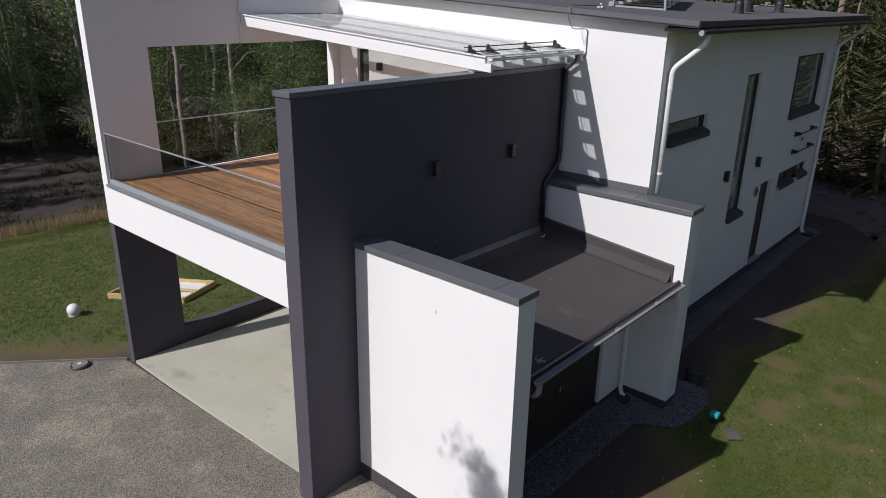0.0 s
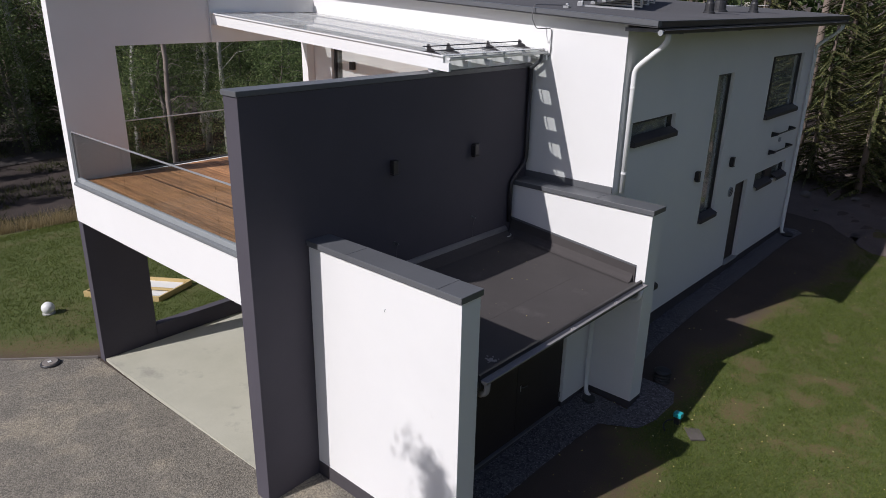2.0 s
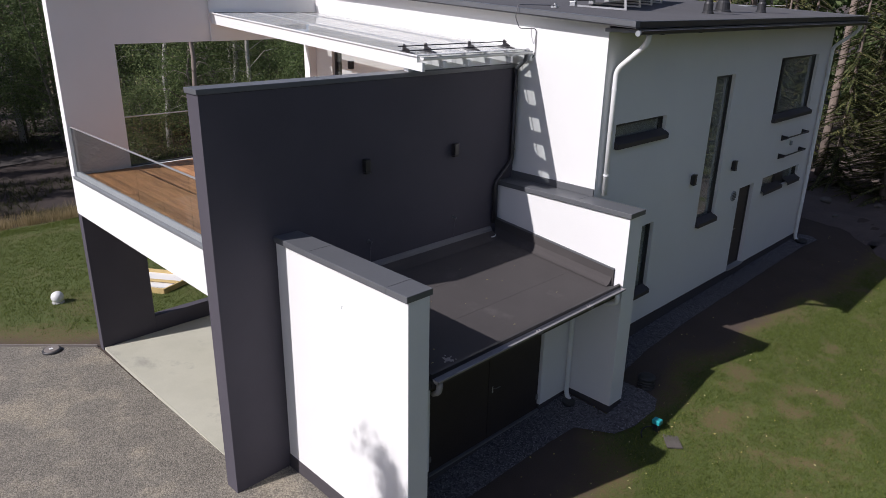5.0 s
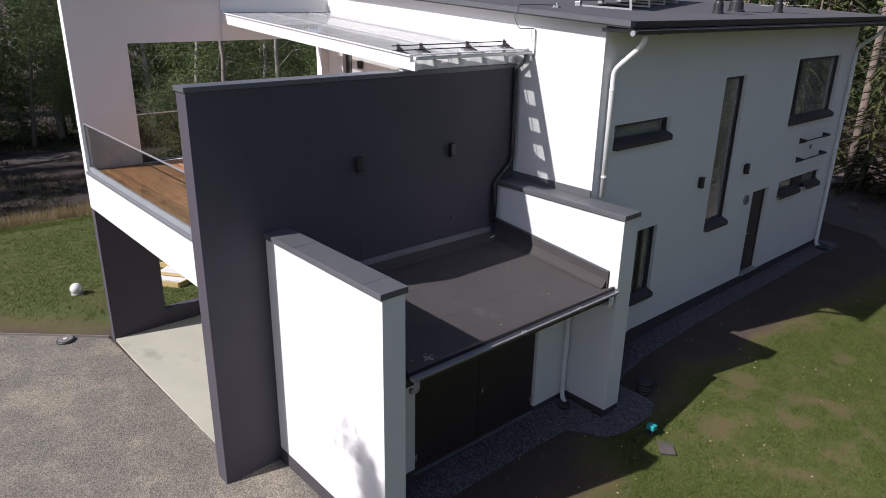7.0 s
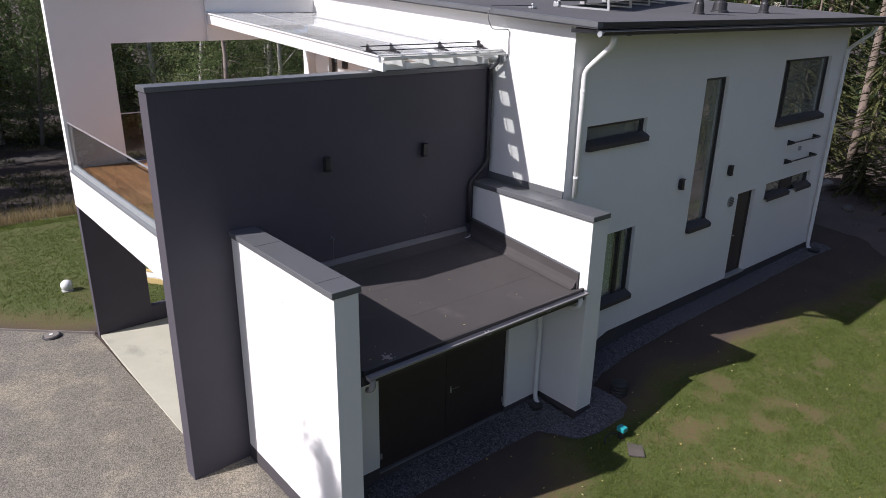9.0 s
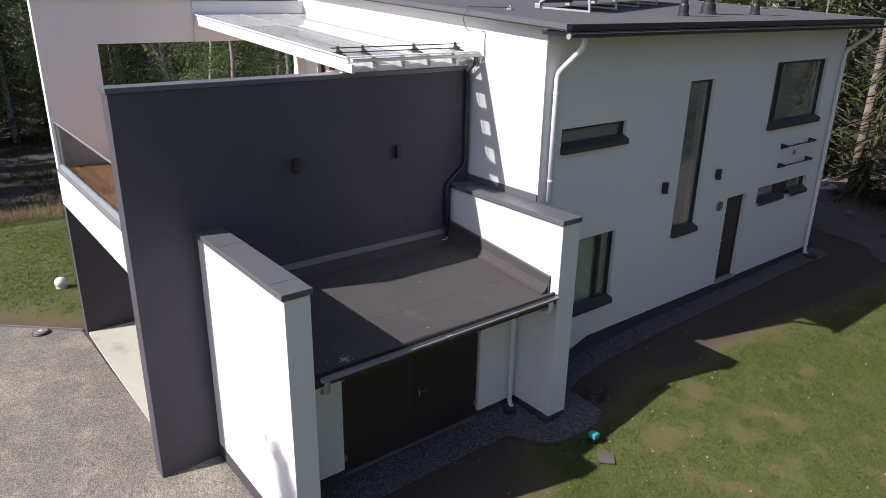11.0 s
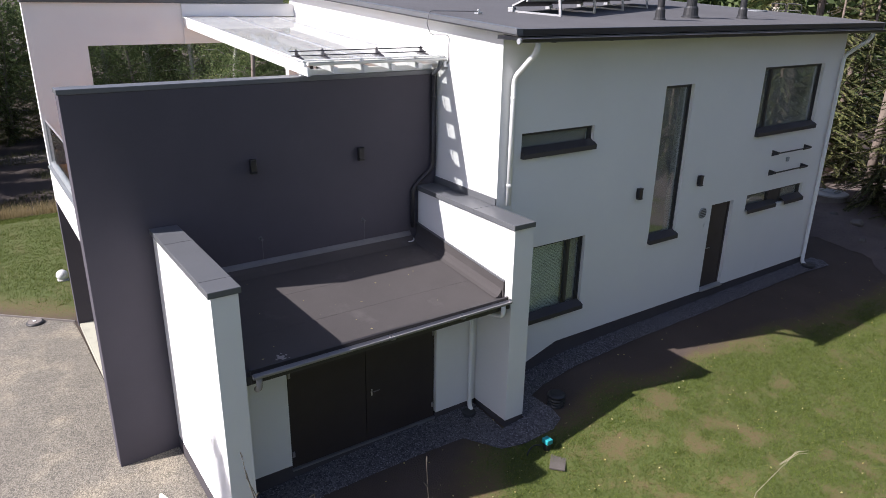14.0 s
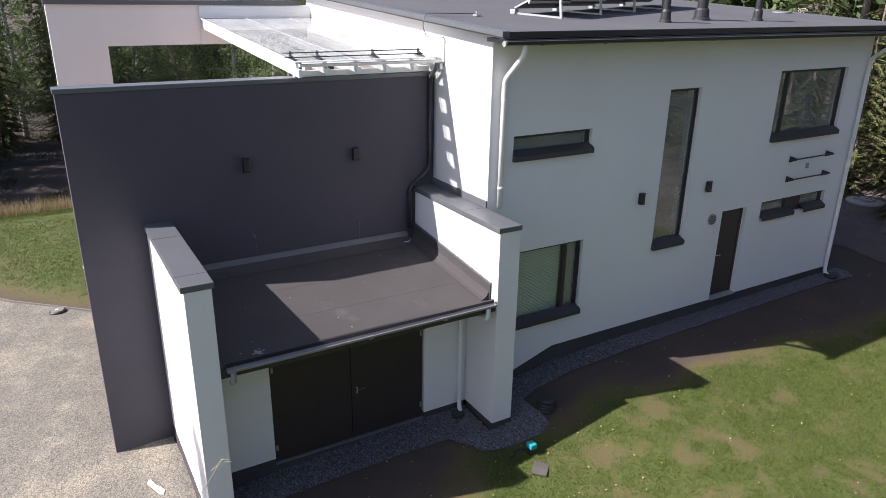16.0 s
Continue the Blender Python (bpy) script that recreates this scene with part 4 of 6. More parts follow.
part("wall_channel", box((T_X + 0.002, T_Y + 0.05, 4.27), (T_X + 0.03, T_Y + 0.09, 5.25), 0.0), M["ledge"], rail)
rail2 = thing("glass_railing", (T_X - 0.1, 9.1, 4.3), "clear glass railing set in the opening of the screen wall", "railing")
part("base_rail", box((T_X - 0.15, 6.803, 4.262), (T_X - 0.07, 11.447, 4.285), 0.004), M["frame"], rail2)
part("handrail", box((T_X - 0.125, 6.803, 5.302), (T_X - 0.095, 11.447, 5.325), 0.004), M["alu"], rail2, "slim steel handrail")
for k in range(4):
    ya = 6.81 + k * 1.158
    part("pane", box((T_X - 0.117, ya, 4.28), (T_X - 0.103, ya + 1.148, 5.301), 0.0), M["rail_glass"], rail2, "clear glass pane").visible_shadow = False

# ---- glazed pergola roof ----
pergola = thing("pergola", (-10.3, 10.2, 6.7), "white timber pergola with a sloping glass roof over the terrace", "pergola")
PX0, PX1 = -13.62, -6.93


def per_z(x):
    return 6.94 + (7.385 - 6.94) * (PX1 - x) / (PX1 - PX0)


OVER = PX1 + 0.12
RAFTERS = (8.91, 9.38, 9.94, 10.48, 11.03, 11.58)
for i, y in enumerate(RAFTERS):
    h = 0.21 if i == 0 else 0.17
    w = 0.05 if i == 0 else 0.07
    if i == len(RAFTERS) - 1:
        y, w = S_Y - 0.075, 0.07
    part("rafter", prism([(OVER, per_z(PX1) - 0.085), (PX1, per_z(PX1) - 0.085), (PX1, per_z(PX1)), (PX0, per_z(PX0)), (PX0, per_z(PX0) - h), (OVER, per_z(OVER) - h)], "y", y, y + w), M["white_paint"], pergola)
for a, b in ((8.905, 9.95), (9.965, 11.045), (11.06, S_Y - 0.01)):
    part("glass_pane", prism([(PX1 + 0.03, per_z(PX1) + 0.010), (PX0, per_z(PX0) + 0.010), (PX0, per_z(PX0) + 0.018), (PX1 + 0.03, per_z(PX1) + 0.018)], "y", a, b), M["roof_glass"], pergola, "clear roof glass")
for y in (9.957, 11.052):
    part("glazing_bar", prism([(PX1 + 0.03, per_z(PX1) + 0.004), (PX0, per_z(PX0) + 0.004), (PX0, per_z(PX0) + 0.03), (PX1 + 0.03, per_z(PX1) + 0.03)], "y", y - 0.018, y + 0.018), M["alu"], pergola)
part("edge_cap", prism([(PX1 + 0.03, per_z(PX1) + 0.004), (PX0, per_z(PX0) + 0.004), (PX0, per_z(PX0) + 0.028), (PX1 + 0.03, per_z(PX1) + 0.028)], "y", 8.88, 8.903), M["white_paint"], pergola)
part("wall_flashing", box((PX0 - 0.05, 8.9, per_z(PX0) + 0.022), (PX0 + 0.05, S_Y - 0.02, per_z(PX0) + 0.045), 0.003), M["white_paint"], pergola)
part("wall_plate", box((PX0 - 0.008, 8.965, per_z(PX0) - 0.24), (PX0 + 0.06, S_Y - 0.08, per_z(PX0) - 0.02), 0.003), M["white_paint"], pergola)
part("eave_beam", box((PX1 - 0.37, 8.965, 6.69), (PX1 - 0.27, S_Y - 0.085, per_z(PX1 - 0.27) - 0.172), 0.004), M["white_paint"], pergola, "white beam under the rafters")
part("eave_profile", box((PX1 - 0.045, 8.905, per_z(PX1) + 0.019), (PX1 + 0.028, S_Y - 0.02, per_z(PX1) + 0.031), 0.002), M["white_paint"], pergola, "white eave profile on the glass edge")
part("gutter", half_gutter((PX1 + 0.088, 8.93, 6.935), (PX1 + 0.088, S_Y - 0.04, 6.925), 0.05), M["white_paint"], pergola, "white gutter")
part("gutter_bead", tube([(PX1 + 0.135, 8.93, 6.938), (PX1 + 0.135, S_Y - 0.04, 6.928)], 0.007, 8), M["ledge"], pergola)
part("outlet", tube(soft_path([(PX1 + 0.055, S_Y - 0.12, 6.90), (PX1 + 0.055, S_Y - 0.12, 6.78), (D1 + 0.06, S_Y - 0.12, 6.60)], 0.06, 4), 0.036, 12), M["coping"], pergola, "dark outlet bend")
guard = thing("snow_guard", (-7.1, 10.1, 7.0), "dark double-bar snow guard on the glass roof edge", "snow guard")
for dx, dz in ((-0.12, 0.06), (-0.21, 0.12)):
    part("bar", tube([(-7.05 + dx, 8.80, per_z(-7.05 + dx) + dz), (-7.05 + dx, 11.42, per_z(-7.05 + dx) + dz)], 0.009, 8), M["black_metal"], guard)
for y in (8.93, 9.40, 10.44, 11.36):
    part("foot_plate", prism([(-7.02, per_z(-7.02) + 0.020), (-7.42, per_z(-7.42) + 0.020), (-7.40, per_z(-7.40) + 0.034), (-7.30, per_z(-7.30) + 0.050), (-7.10, per_z(-7.10) + 0.050), (-7.03, per_z(-7.03) + 0.034)], "y", y - 0.022, y + 0.022), M["black_metal"], guard)
    part("bracket", prism([(-7.13, per_z(-7.13) + 0.050), (-7.30, per_z(-7.30) + 0.050), (-7.285, per_z(-7.285) + 0.15), (-7.25, per_z(-7.25) + 0.155), (-7.215, per_z(-7.215) + 0.10), (-7.15, per_z(-7.15) + 0.085)], "y", y - 0.007, y + 0.007), M["black_metal"], guard)

# ---- fixtures on the dark wall ----
downpipe("dark downpipe stepping down the dark wall", [(D1 + 0.06, 11.54, 6.63), (D1 + 0.06, 11.54, 4.86), (D1 + 0.06, 11.09, 4.52), (D1 + 0.06, 11.09, 3.72)], 0.042, M["black_metal"], [(D1 + 0.06, 11.54, 6.2), (D1 + 0.06, 11.54, 5.1)])


def wall_lamp(at, label):
    """An up-and-down wall lamp: back plate, box body and two lens rings; its back lies at x = 0 and its middle at z = 0."""
    ob = thing("wall_lamp", at, label, "wall lamp", "outdoor wall lamps")
    x, y, z = at
    part("back_plate", box((x + 0.001, y - 0.045, z - 0.09), (x + 0.015, y + 0.045, z + 0.09), 0.003), M["black_metal"], ob)
    part("body", box((x + 0.015, y - 0.05, z - 0.09), (x + 0.10, y + 0.05, z + 0.09), 0.008), M["black_metal"], ob)
    for s in (-1, 1):
        part("rim", box((x + 0.02, y - 0.055, z + s * 0.105 - 0.012), (x + 0.106, y + 0.055, z + s * 0.105 + 0.012), 0.004), M["black_metal"], ob)
    return ob


for p in ((8.0, 5.30), (9.99, 5.29)):
    wall_lamp((D1, *p), "black box-shaped wall lamp on the dark wall")
for p in ((15.39, 4.22), (17.38, 4.23)):
    wall_lamp((E_X, *p), "black box-shaped wall lamp on the white facade")
lamp5 = thing("wall_lamp", (-12.19, S_Y, 6.26), "black box-shaped wall lamp on the terrace wall", "wall lamp", "outdoor wall lamps")
part("body", box((-12.25, S_Y - 0.11, 6.17), (-12.14, S_Y - 0.002, 6.35), 0.008), M["black_metal"], lamp5)
for y, z in ((8.05, 4.03), (10.02, 4.04)):
    sp = thing("overflow_spout", (D1, y, z), "small grey outlet pipe in the dark wall", "outlet pipe")
    part("pipe", tube([(D1 + 0.001, y, z), (D1 + 0.09, y, z - 0.005)], 0.018, 12), M["flash"], sp)
    part("flange", tube([(D1 + 0.001, y, z), (D1 + 0.010, y, z)], 0.032, 14), M["coping"], sp)
# a thin tube draws the drip line under each outlet
for y, z in ((8.05, 4.03), (10.02, 4.04)):
    drip = thing("drip_wire", (D1 + 0.02, y + 0.02, kerb_z(D1) + 0.1), "thin pale drip line below the outlet pipe", "wire")
    part("wire", tube([(D1 + 0.06, y + 0.01, z - 0.02), (D1 + 0.02, y + 0.02, z - 0.2), (D1 + 0.02, y + 0.02, kerb_z(D1) + 0.1)], 0.003, 5), M["flash"], drip)
hose = thing("drain_hose", (D1 + 0.15, 11.0, annex_z(-7.0)), "white drain hose curled on the felt roof", "hose")
part("hose_run", tube([(D1 + 0.06 + 0.13 * math.sin(a), 11.09 - 0.11 * (1 - math.cos(a)) , annex_z(-7.0) + 0.03 + 0.03 * math.cos(a * 0.5)) for a in [k * 0.3 for k in range(12)]], 0.011, 8), M["plastic_white"], hose, smooth=True)
cable = thing("roof_cable", (-6.75, S_Y, 6.9), "dark cable looped over the roof verge", "cable")
part("cable_loop", tube(soft_path([(-7.0, 12.46, roof_z(-7.0) + 0.04), (-6.98, 11.36, roof_z(-7.0) + 0.05), (-6.98, 11.30, roof_z(-7.0) - 0.16), (-6.9, 11.34, 7.32), (-6.76, S_Y - 0.02, 7.32), (-6.76, S_Y - 0.02, 6.86), (-6.84, S_Y - 0.02, 6.80)], 0.06, 5), 0.008, 8), M["flash"], cable, smooth=True)

# ---- fixtures on the east facade ----
vent = thing("wall_vent", (E_X, 17.7, 3.42), "round grey ventilation grille on the facade", "wall vent")
part("ring", tube([(E_X + 0.001, 17.7, 3.42), (E_X + 0.03, 17.7, 3.42)], 0.125, 24), M["ledge"], vent)
for k in range(5):
    h = 0.02 + 0.0
    z = 3.42 - 0.08 + k * 0.04
    half = math.sqrt(max(0.11 ** 2 - (z - 3.42) ** 2, 0.0004))
    part("slat", box((E_X + 0.03, 17.7 - half, z - 0.008), (E_X + 0.038, 17.7 + half, z + 0.008), 0), M["frame"], vent)
bell = thing("doorbell", (E_X, 17.85, 3.1), "small white doorbell button", "doorbell")
part("button", box((E_X + 0.001, 17.83, 3.06), (E_X + 0.02, 17.87, 3.15), 0.004), M["plastic_white"], bell)
for z in (4.55, 4.07):
    rack = thing("wall_rack", (E_X, 20.9, z), "dark steel ladder rack on the facade", "wall rack", "ladder racks")
    part("bar", tube([(E_X + 0.16, 20.1, z), (E_X + 0.16, 21.62, z)], 0.018, 8), M["black_metal"], rack)
    for y in (20.16, 21.56):
        part("bracket", prism([(E_X + 0.001, z - 0.10), (E_X + 0.001, z + 0.05), (E_X + 0.18, z + 0.03), (E_X + 0.18, z - 0.02)], "y", y - 0.015, y + 0.015), M["black_metal"], rack)
# box put in for the vent hole between the racks
outlet = thing("wall_socket", (E_X, 20.85, 4.3), "small grey box at the vent hole on the facade", "socket")
part("case", box((E_X + 0.001, 20.82, 4.25), (E_X + 0.05, 20.9, 4.36), 0.006), M["ledge"], outlet)

# ---- roof fittings ----
def vent_pipe(x, y, r, h, cowl):
    ob = thing("vent_pipe", (x, y, roof_z(x) - 0.008), "black roof ventilation pipe with a flared boot", "vent pipe", "roof vents")
    z = roof_z(x) - 0.012
    part("boot", tube([(x, y, z), (x, y, z + 0.03), (x, y, z + 0.05), (x, y, z + 0.2), (x, y, z + 0.24)], 0.1, 18, [r * 1.75, r * 1.7, r * 1.45, r * 1.3, r * 1.05]), M["black_plastic"], ob, smooth=False)
    part("pipe", tube([(x, y, z + 0.2), (x, y, z + h)], r, 18), M["black_plastic"], ob)
    part("cowl", tube([(x, y, z + h), (x, y, z + h + 0.02), (x, y, z + h + 0.16)], cowl, 18, [r * 1.05, cowl, cowl]), M["black_plastic"], ob)


vent_pipe(-5.72, 16.02, 0.07, 0.6, 0.10)
vent_pipe(-6.08, 17.46, 0.11, 0.65, 0.15)
vent_pipe(-5.80, 18.90, 0.07, 0.6, 0.10)


def solar_panel(k):
    """A tilted panel on its own roof frame: its low edge to the west, its high edge to the east; the row stands askew on the roof."""
    z0 = roof_z(-6.44 - 0.62 * k) - 0.008
    fall = -0.057
    ob = thing("solar_panel", (-6.44 - 0.62 * k, 13.98 + 1.56 * k, z0), "dark tilted solar panel on aluminium frames", "solar panel", "solar panels on the roof")
    at = pose(-6.44 - 0.62 * k, 13.98 + 1.56 * k, z0, 0, 0, 21.7)
    ground = lambda x: fall * x
    x0, x1 = -1.02, -0.05
    za, zb = ground(x0) + 0.10, 0.60
    th = math.atan2(zb - za, x1 - x0)
    nx, nz = -math.sin(th) * 0.035, math.cos(th) * 0.035
    part("back_sheet", prism([(x0, za), (x1, zb), (x1 + nx, zb + nz), (x0 + nx, za + nz)], "y", 0.0, 1.63), M["black_plastic"], ob, "black back sheet", at=at)
    for ya in (-0.012, 1.631):
        part("frame_side", prism([(x0, za), (x1, zb), (x1 + nx, zb + nz), (x0 + nx, za + nz)], "y", ya, ya + 0.011), M["alu"], ob, at=at)
    part("cells", prism([(x0 + 0.02 + nx, za + 0.012 + nz), (x1 - 0.02 + nx, zb - 0.012 + nz), (x1 - 0.02 + 1.06 * nx, zb - 0.012 + 1.06 * nz), (x0 + 0.02 + 1.06 * nx, za + 0.012 + 1.06 * nz)], "y", 0.02, 1.61), M["solar"], ob, "dark blue-black cells", at=at)
    part("foot_rail", prism([(x0 - 0.03, ground(x0) + 0.001), (0.03, 0.001), (0.03, 0.036), (x0 - 0.03, ground(x0) + 0.036)], "y", 0.0, 0.045), M["alu"], ob, at=at)
    part("foot_block", box((x0 - 0.08, -0.05, ground(x0) + 0.001), (x0 + 0.03, 0.10, ground(x0) + 0.09), 0.006), M["alu"], ob, at=at)
    part("post", prism([(-0.015, 0.036), (0.03, 0.036), (x1 + 0.02, zb - 0.01), (x1 - 0.025, zb - 0.01)], "y", 0.002, 0.043), M["alu"], ob, at=at)
    part("purlin", prism([(x0 + 0.30, za + 0.30 * math.tan(th) - 0.002), (x0 + 0.34, za + 0.34 * math.tan(th) - 0.002), (x0 + 0.34, za + 0.34 * math.tan(th) - 0.045), (x0 + 0.30, za + 0.30 * math.tan(th) - 0.045)], "y", -0.01, 1.64), M["alu"], ob, at=at)


for k in range(4):
    solar_panel(k)
clampo = thing("cable_clamp", (-7.0, 12.46, roof_z(-7.0)), "small steel cable clamp on the roof felt", "clamp")
part("base", box((-7.06, 12.41, roof_z(-7.0) - 0.007), (-6.94, 12.51, roof_z(-7.0) + 0.03), 0.004), M["alu"], clampo)
part("jaw", box((-7.02, 12.44, roof_z(-7.0) + 0.03), (-6.98, 12.48, roof_z(-7.0) + 0.08), 0.004), M["alu"], clampo)
ringo = thing("roof_outlet", (-7.6, 22.3, roof_z(-7.6) - 0.008), "pale round roof outlet near the far edge", "roof outlet")
part("ring", tube([(-7.6, 22.3, roof_z(-7.6) - 0.012), (-7.6, 22.3, roof_z(-7.6) + 0.015)], 0.24, 24), M["ledge"], ringo)
coil = thing("rope_coil", (-7.35, 22.75, roof_z(-7.35) - 0.008), "loose loops of white rope at the roof edge", "rope")
part("loops", tube([(-7.35 + 0.05 * math.cos(a) + 0.02 * math.sin(2.3 * a), 22.74 + 0.10 * math.sin(a), roof_z(-7.35) + 0.06 + 0.06 * math.sin(a * 1.37)) for a in [0.35 * k for k in range(40)]], 0.006, 6), M["pale_board"], coil, smooth=True)
roof_ladder = thing("roof_ladder", (-7.0, 22.98, roof_z(-7.0) - 0.1), "dark steel hoops of a ladder at the roof edge", "ladder")
for xa, xb in ((-7.62, -7.22), (-7.18, -6.78)):
    zt = roof_z(-7.2)
    part("hoop", tube(soft_path([(xa, 22.99, zt - 0.3), (xa, 22.99, zt + 0.22), (xb, 22.99, zt + 0.20), (xb, 22.99, zt - 0.3)], 0.05, 3), 0.014, 8), M["black_metal"], roof_ladder, smooth=True)
    part("rung", tube([(xa, 22.99, zt + 0.05), (xb, 22.99, zt + 0.04)], 0.012, 8), M["black_metal"], roof_ladder)

# ---- things on the ground ----
def on_ground(x, y):
    return ground_z(x, y)


bx, by = -17.1, 5.76
bz = on_ground(bx, by)
globe = thing("garden_lamp", (bx, by, bz), "white globe garden lamp on a low grey base", "garden lamp")
part("base", tube([(bx, by, bz - 0.05), (bx, by, bz + 0.03), (bx, by, bz + 0.05)], 0.14, 20, [0.15, 0.145, 0.115]), M["stone"], globe)
gl = bmesh.new()
bmesh.ops.create_uvsphere(gl, u_segments=24, v_segments=14, radius=0.155, matrix=Matrix.Translation((bx, by, bz + 0.155)))
part("globe", gl, M["plastic_white"], globe, "white globe", smooth=True)
mx, my = -14.36, 4.80
mz = on_ground(mx, my)
hole = thing("manhole", (mx, my, mz), "round dark manhole cover with a pale mark in the gravel", "manhole")
part("rim", tube([(mx, my, mz - 0.03), (mx, my, mz + 0.05), (mx, my, mz + 0.065)], 0.2, 28, [0.205, 0.20, 0.185]), M["black_plastic"], hole)
part("lid", tube([(mx, my, mz + 0.06), (mx, my, mz + 0.085)], 0.16, 28, [0.165, 0.15]), M["old_wood"], hole, "grey lid")
part("mark", box((mx - 0.02, my - 0.05, mz + 0.086), (mx + 0.05, my + 0.02, mz + 0.098), 0.003), M["plastic_white"], hole)

# timber sand frame on the lawn
fz = on_ground(-16.7, 7.9)
sand = thing("timber_frame", (-16.7, 7.9, fz), "new yellow timber form with pale sheets on the lawn", "timber frame")
corners = [(-17.55, 6.8), (-15.85, 8.0), (-16.3, 9.15), (-17.95, 8.0)]
for (xa, ya), (xb, yb) in zip(corners, corners[1:] + corners[:1]):
    d = Vector((xb - xa, yb - ya, 0))
    ang = math.degrees(math.atan2(d.y, d.x))
    part("board", box((0, -0.025, 0), (d.length, 0.025, 0.16), 0.004), M["new_wood"], sand, at=pose(xa, ya, fz - 0.01, 0, 0, ang))
part("sheet_board", box((0, 0, 0), (1.25, 1.15, 0.04), 0.004), M["plastic_white"], sand, "pale insulation sheet", at=pose(-16.95, 7.55, fz + 0.02, 0, 0, 36))
part("cross_board", box((0, 0, 0), (1.3, 0.1, 0.04), 0.004), M["new_wood"], sand, at=pose(-17.15, 7.7, fz + 0.09, 0, 0, 36))

tx, ty = -3.40, 11.5
tz = on_ground(tx, ty)
tap = thing("water_timer", (tx, ty, tz), "turquoise garden water timer on a black tap post", "water timer")
part("post", box((tx - 0.05, ty - 0.05, tz - 0.02), (tx + 0.05, ty + 0.05, tz + 0.13), 0.006), M["black_plastic"], tap)
part("housing", box((tx - 0.075, ty - 0.065, tz + 0.13), (tx + 0.075, ty + 0.065, tz + 0.22), 0.015), M["teal"], tap, "turquoise housing")
part("hose_tail", tube(soft_path([(tx - 0.05, ty - 0.06, tz + 0.08), (tx - 0.14, ty - 0.15, tz + 0.07), (tx - 0.16, ty - 0.25, tz + 0.01), (tx - 0.05, ty - 0.4, tz + 0.01)], 0.08), 0.013, 8), M["black_plastic"], tap, smooth=True)
pz = on_ground(-3.08, 11.38)
board = thing("paving_slab", (-3.08, 11.38, pz), "weathered grey board lying in the grass", "board")
part("slab_face", box((-0.13, -0.21, 0), (0.13, 0.21, 0.03), 0.005), M["rock_grey"], board, at=pose(-3.06, 11.45, pz + 0.0, 0, 0, 42))

dx, dy = -4.17, 12.42
dz = on_ground(dx, dy)
drum = thing("drain_well", (dx, dy, dz), "black ribbed plastic drain well with a domed lid", "drain well")
part("shaft", tube([(dx, dy, dz - 0.05 + 0.03 * k) for k in range(9)], 0.16, 24, [0.150 if k % 2 else 0.163 for k in range(9)]), M["black_plastic"], drum)
part("lid", tube([(dx, dy, dz + 0.19), (dx, dy, dz + 0.215), (dx, dy, dz + 0.245), (dx, dy, dz + 0.255)], 0.16, 24, [0.17, 0.17, 0.135, 0.07]), M["black_plastic"], drum)
drain = thing("gully", (-4.98, 22.48, on_ground(-5.0, 22.48)), "black round gully below the downpipe", "gully")
dcz = on_ground(-4.98, 22.48)
part("funnel", tube([(-4.98, 22.48, dcz - 0.02), (-4.98, 22.48, dcz + 0.06), (-4.98, 22.48, dcz + 0.09)], 0.15, 20, [0.14, 0.17, 0.15]), M["black_plastic"], drain)
drain2 = thing("gully", (-4.92, 10.95, on_ground(-4.92, 10.95)), "black round gully below the downpipe", "gully")
dcz = on_ground(-4.92, 10.95)
part("funnel", tube([(-4.92, 10.95, dcz - 0.02), (-4.92, 10.95, dcz + 0.05), (-4.92, 10.95, dcz + 0.08)], 0.12, 20, [0.11, 0.13, 0.12]), M["black_plastic"], drain2)

wx, wy = -7.5, 28.2
wz = on_ground(wx, wy)
well = thing("concrete_well", (wx, wy, wz), "concrete well ring with a grey lid beside the wood", "well")
part("ring", tube([(wx, wy, wz - 0.1), (wx, wy, wz + 0.20)], 0.5, 28), M["old_wood"], well, "dark weathered ring")
part("lid", tube([(wx, wy, wz + 0.20), (wx, wy, wz + 0.25), (wx, wy, wz + 0.27)], 0.54, 28, [0.56, 0.56, 0.50]), M["stone"], well, "grey lid")
part("cap", box((wx - 0.28, wy - 0.2, wz + 0.268), (wx + 0.24, wy + 0.2, wz + 0.33), 0.02), M["ledge"], well)

bd = thing("broken_board", (-5.9, 5.76, ground_z(-5.9, 5.76) + 0.02), "pale split board lying on the gravel by the wall", "board")
lean_board = part("board_face", prism([(-6.08, 5.70), (-6.0, 5.68), (-5.84, 5.74), (-5.66, 5.80), (-5.60, 5.86), (-5.70, 5.90), (-5.82, 5.86), (-5.9, 5.80), (-6.0, 5.77), (-6.09, 5.74)], "z", 0.0, 0.012), M["pale_board"], bd)
for v in lean_board.data.vertices:
    v.co.z += ground_z(v.co.x, v.co.y) + 0.028

# lawn edging along the yard
edge_pts = [(-13.95, 5.62), (-14.7, 4.79), (-15.6, 3.79), (-17.4, 2.34), (-21.0, 0.34), (-26.0, -1.5)]
edging = thing("lawn_edging", (-14.7, 4.8, 0.3), "thin weathered timber edging between lawn and gravel", "edging")
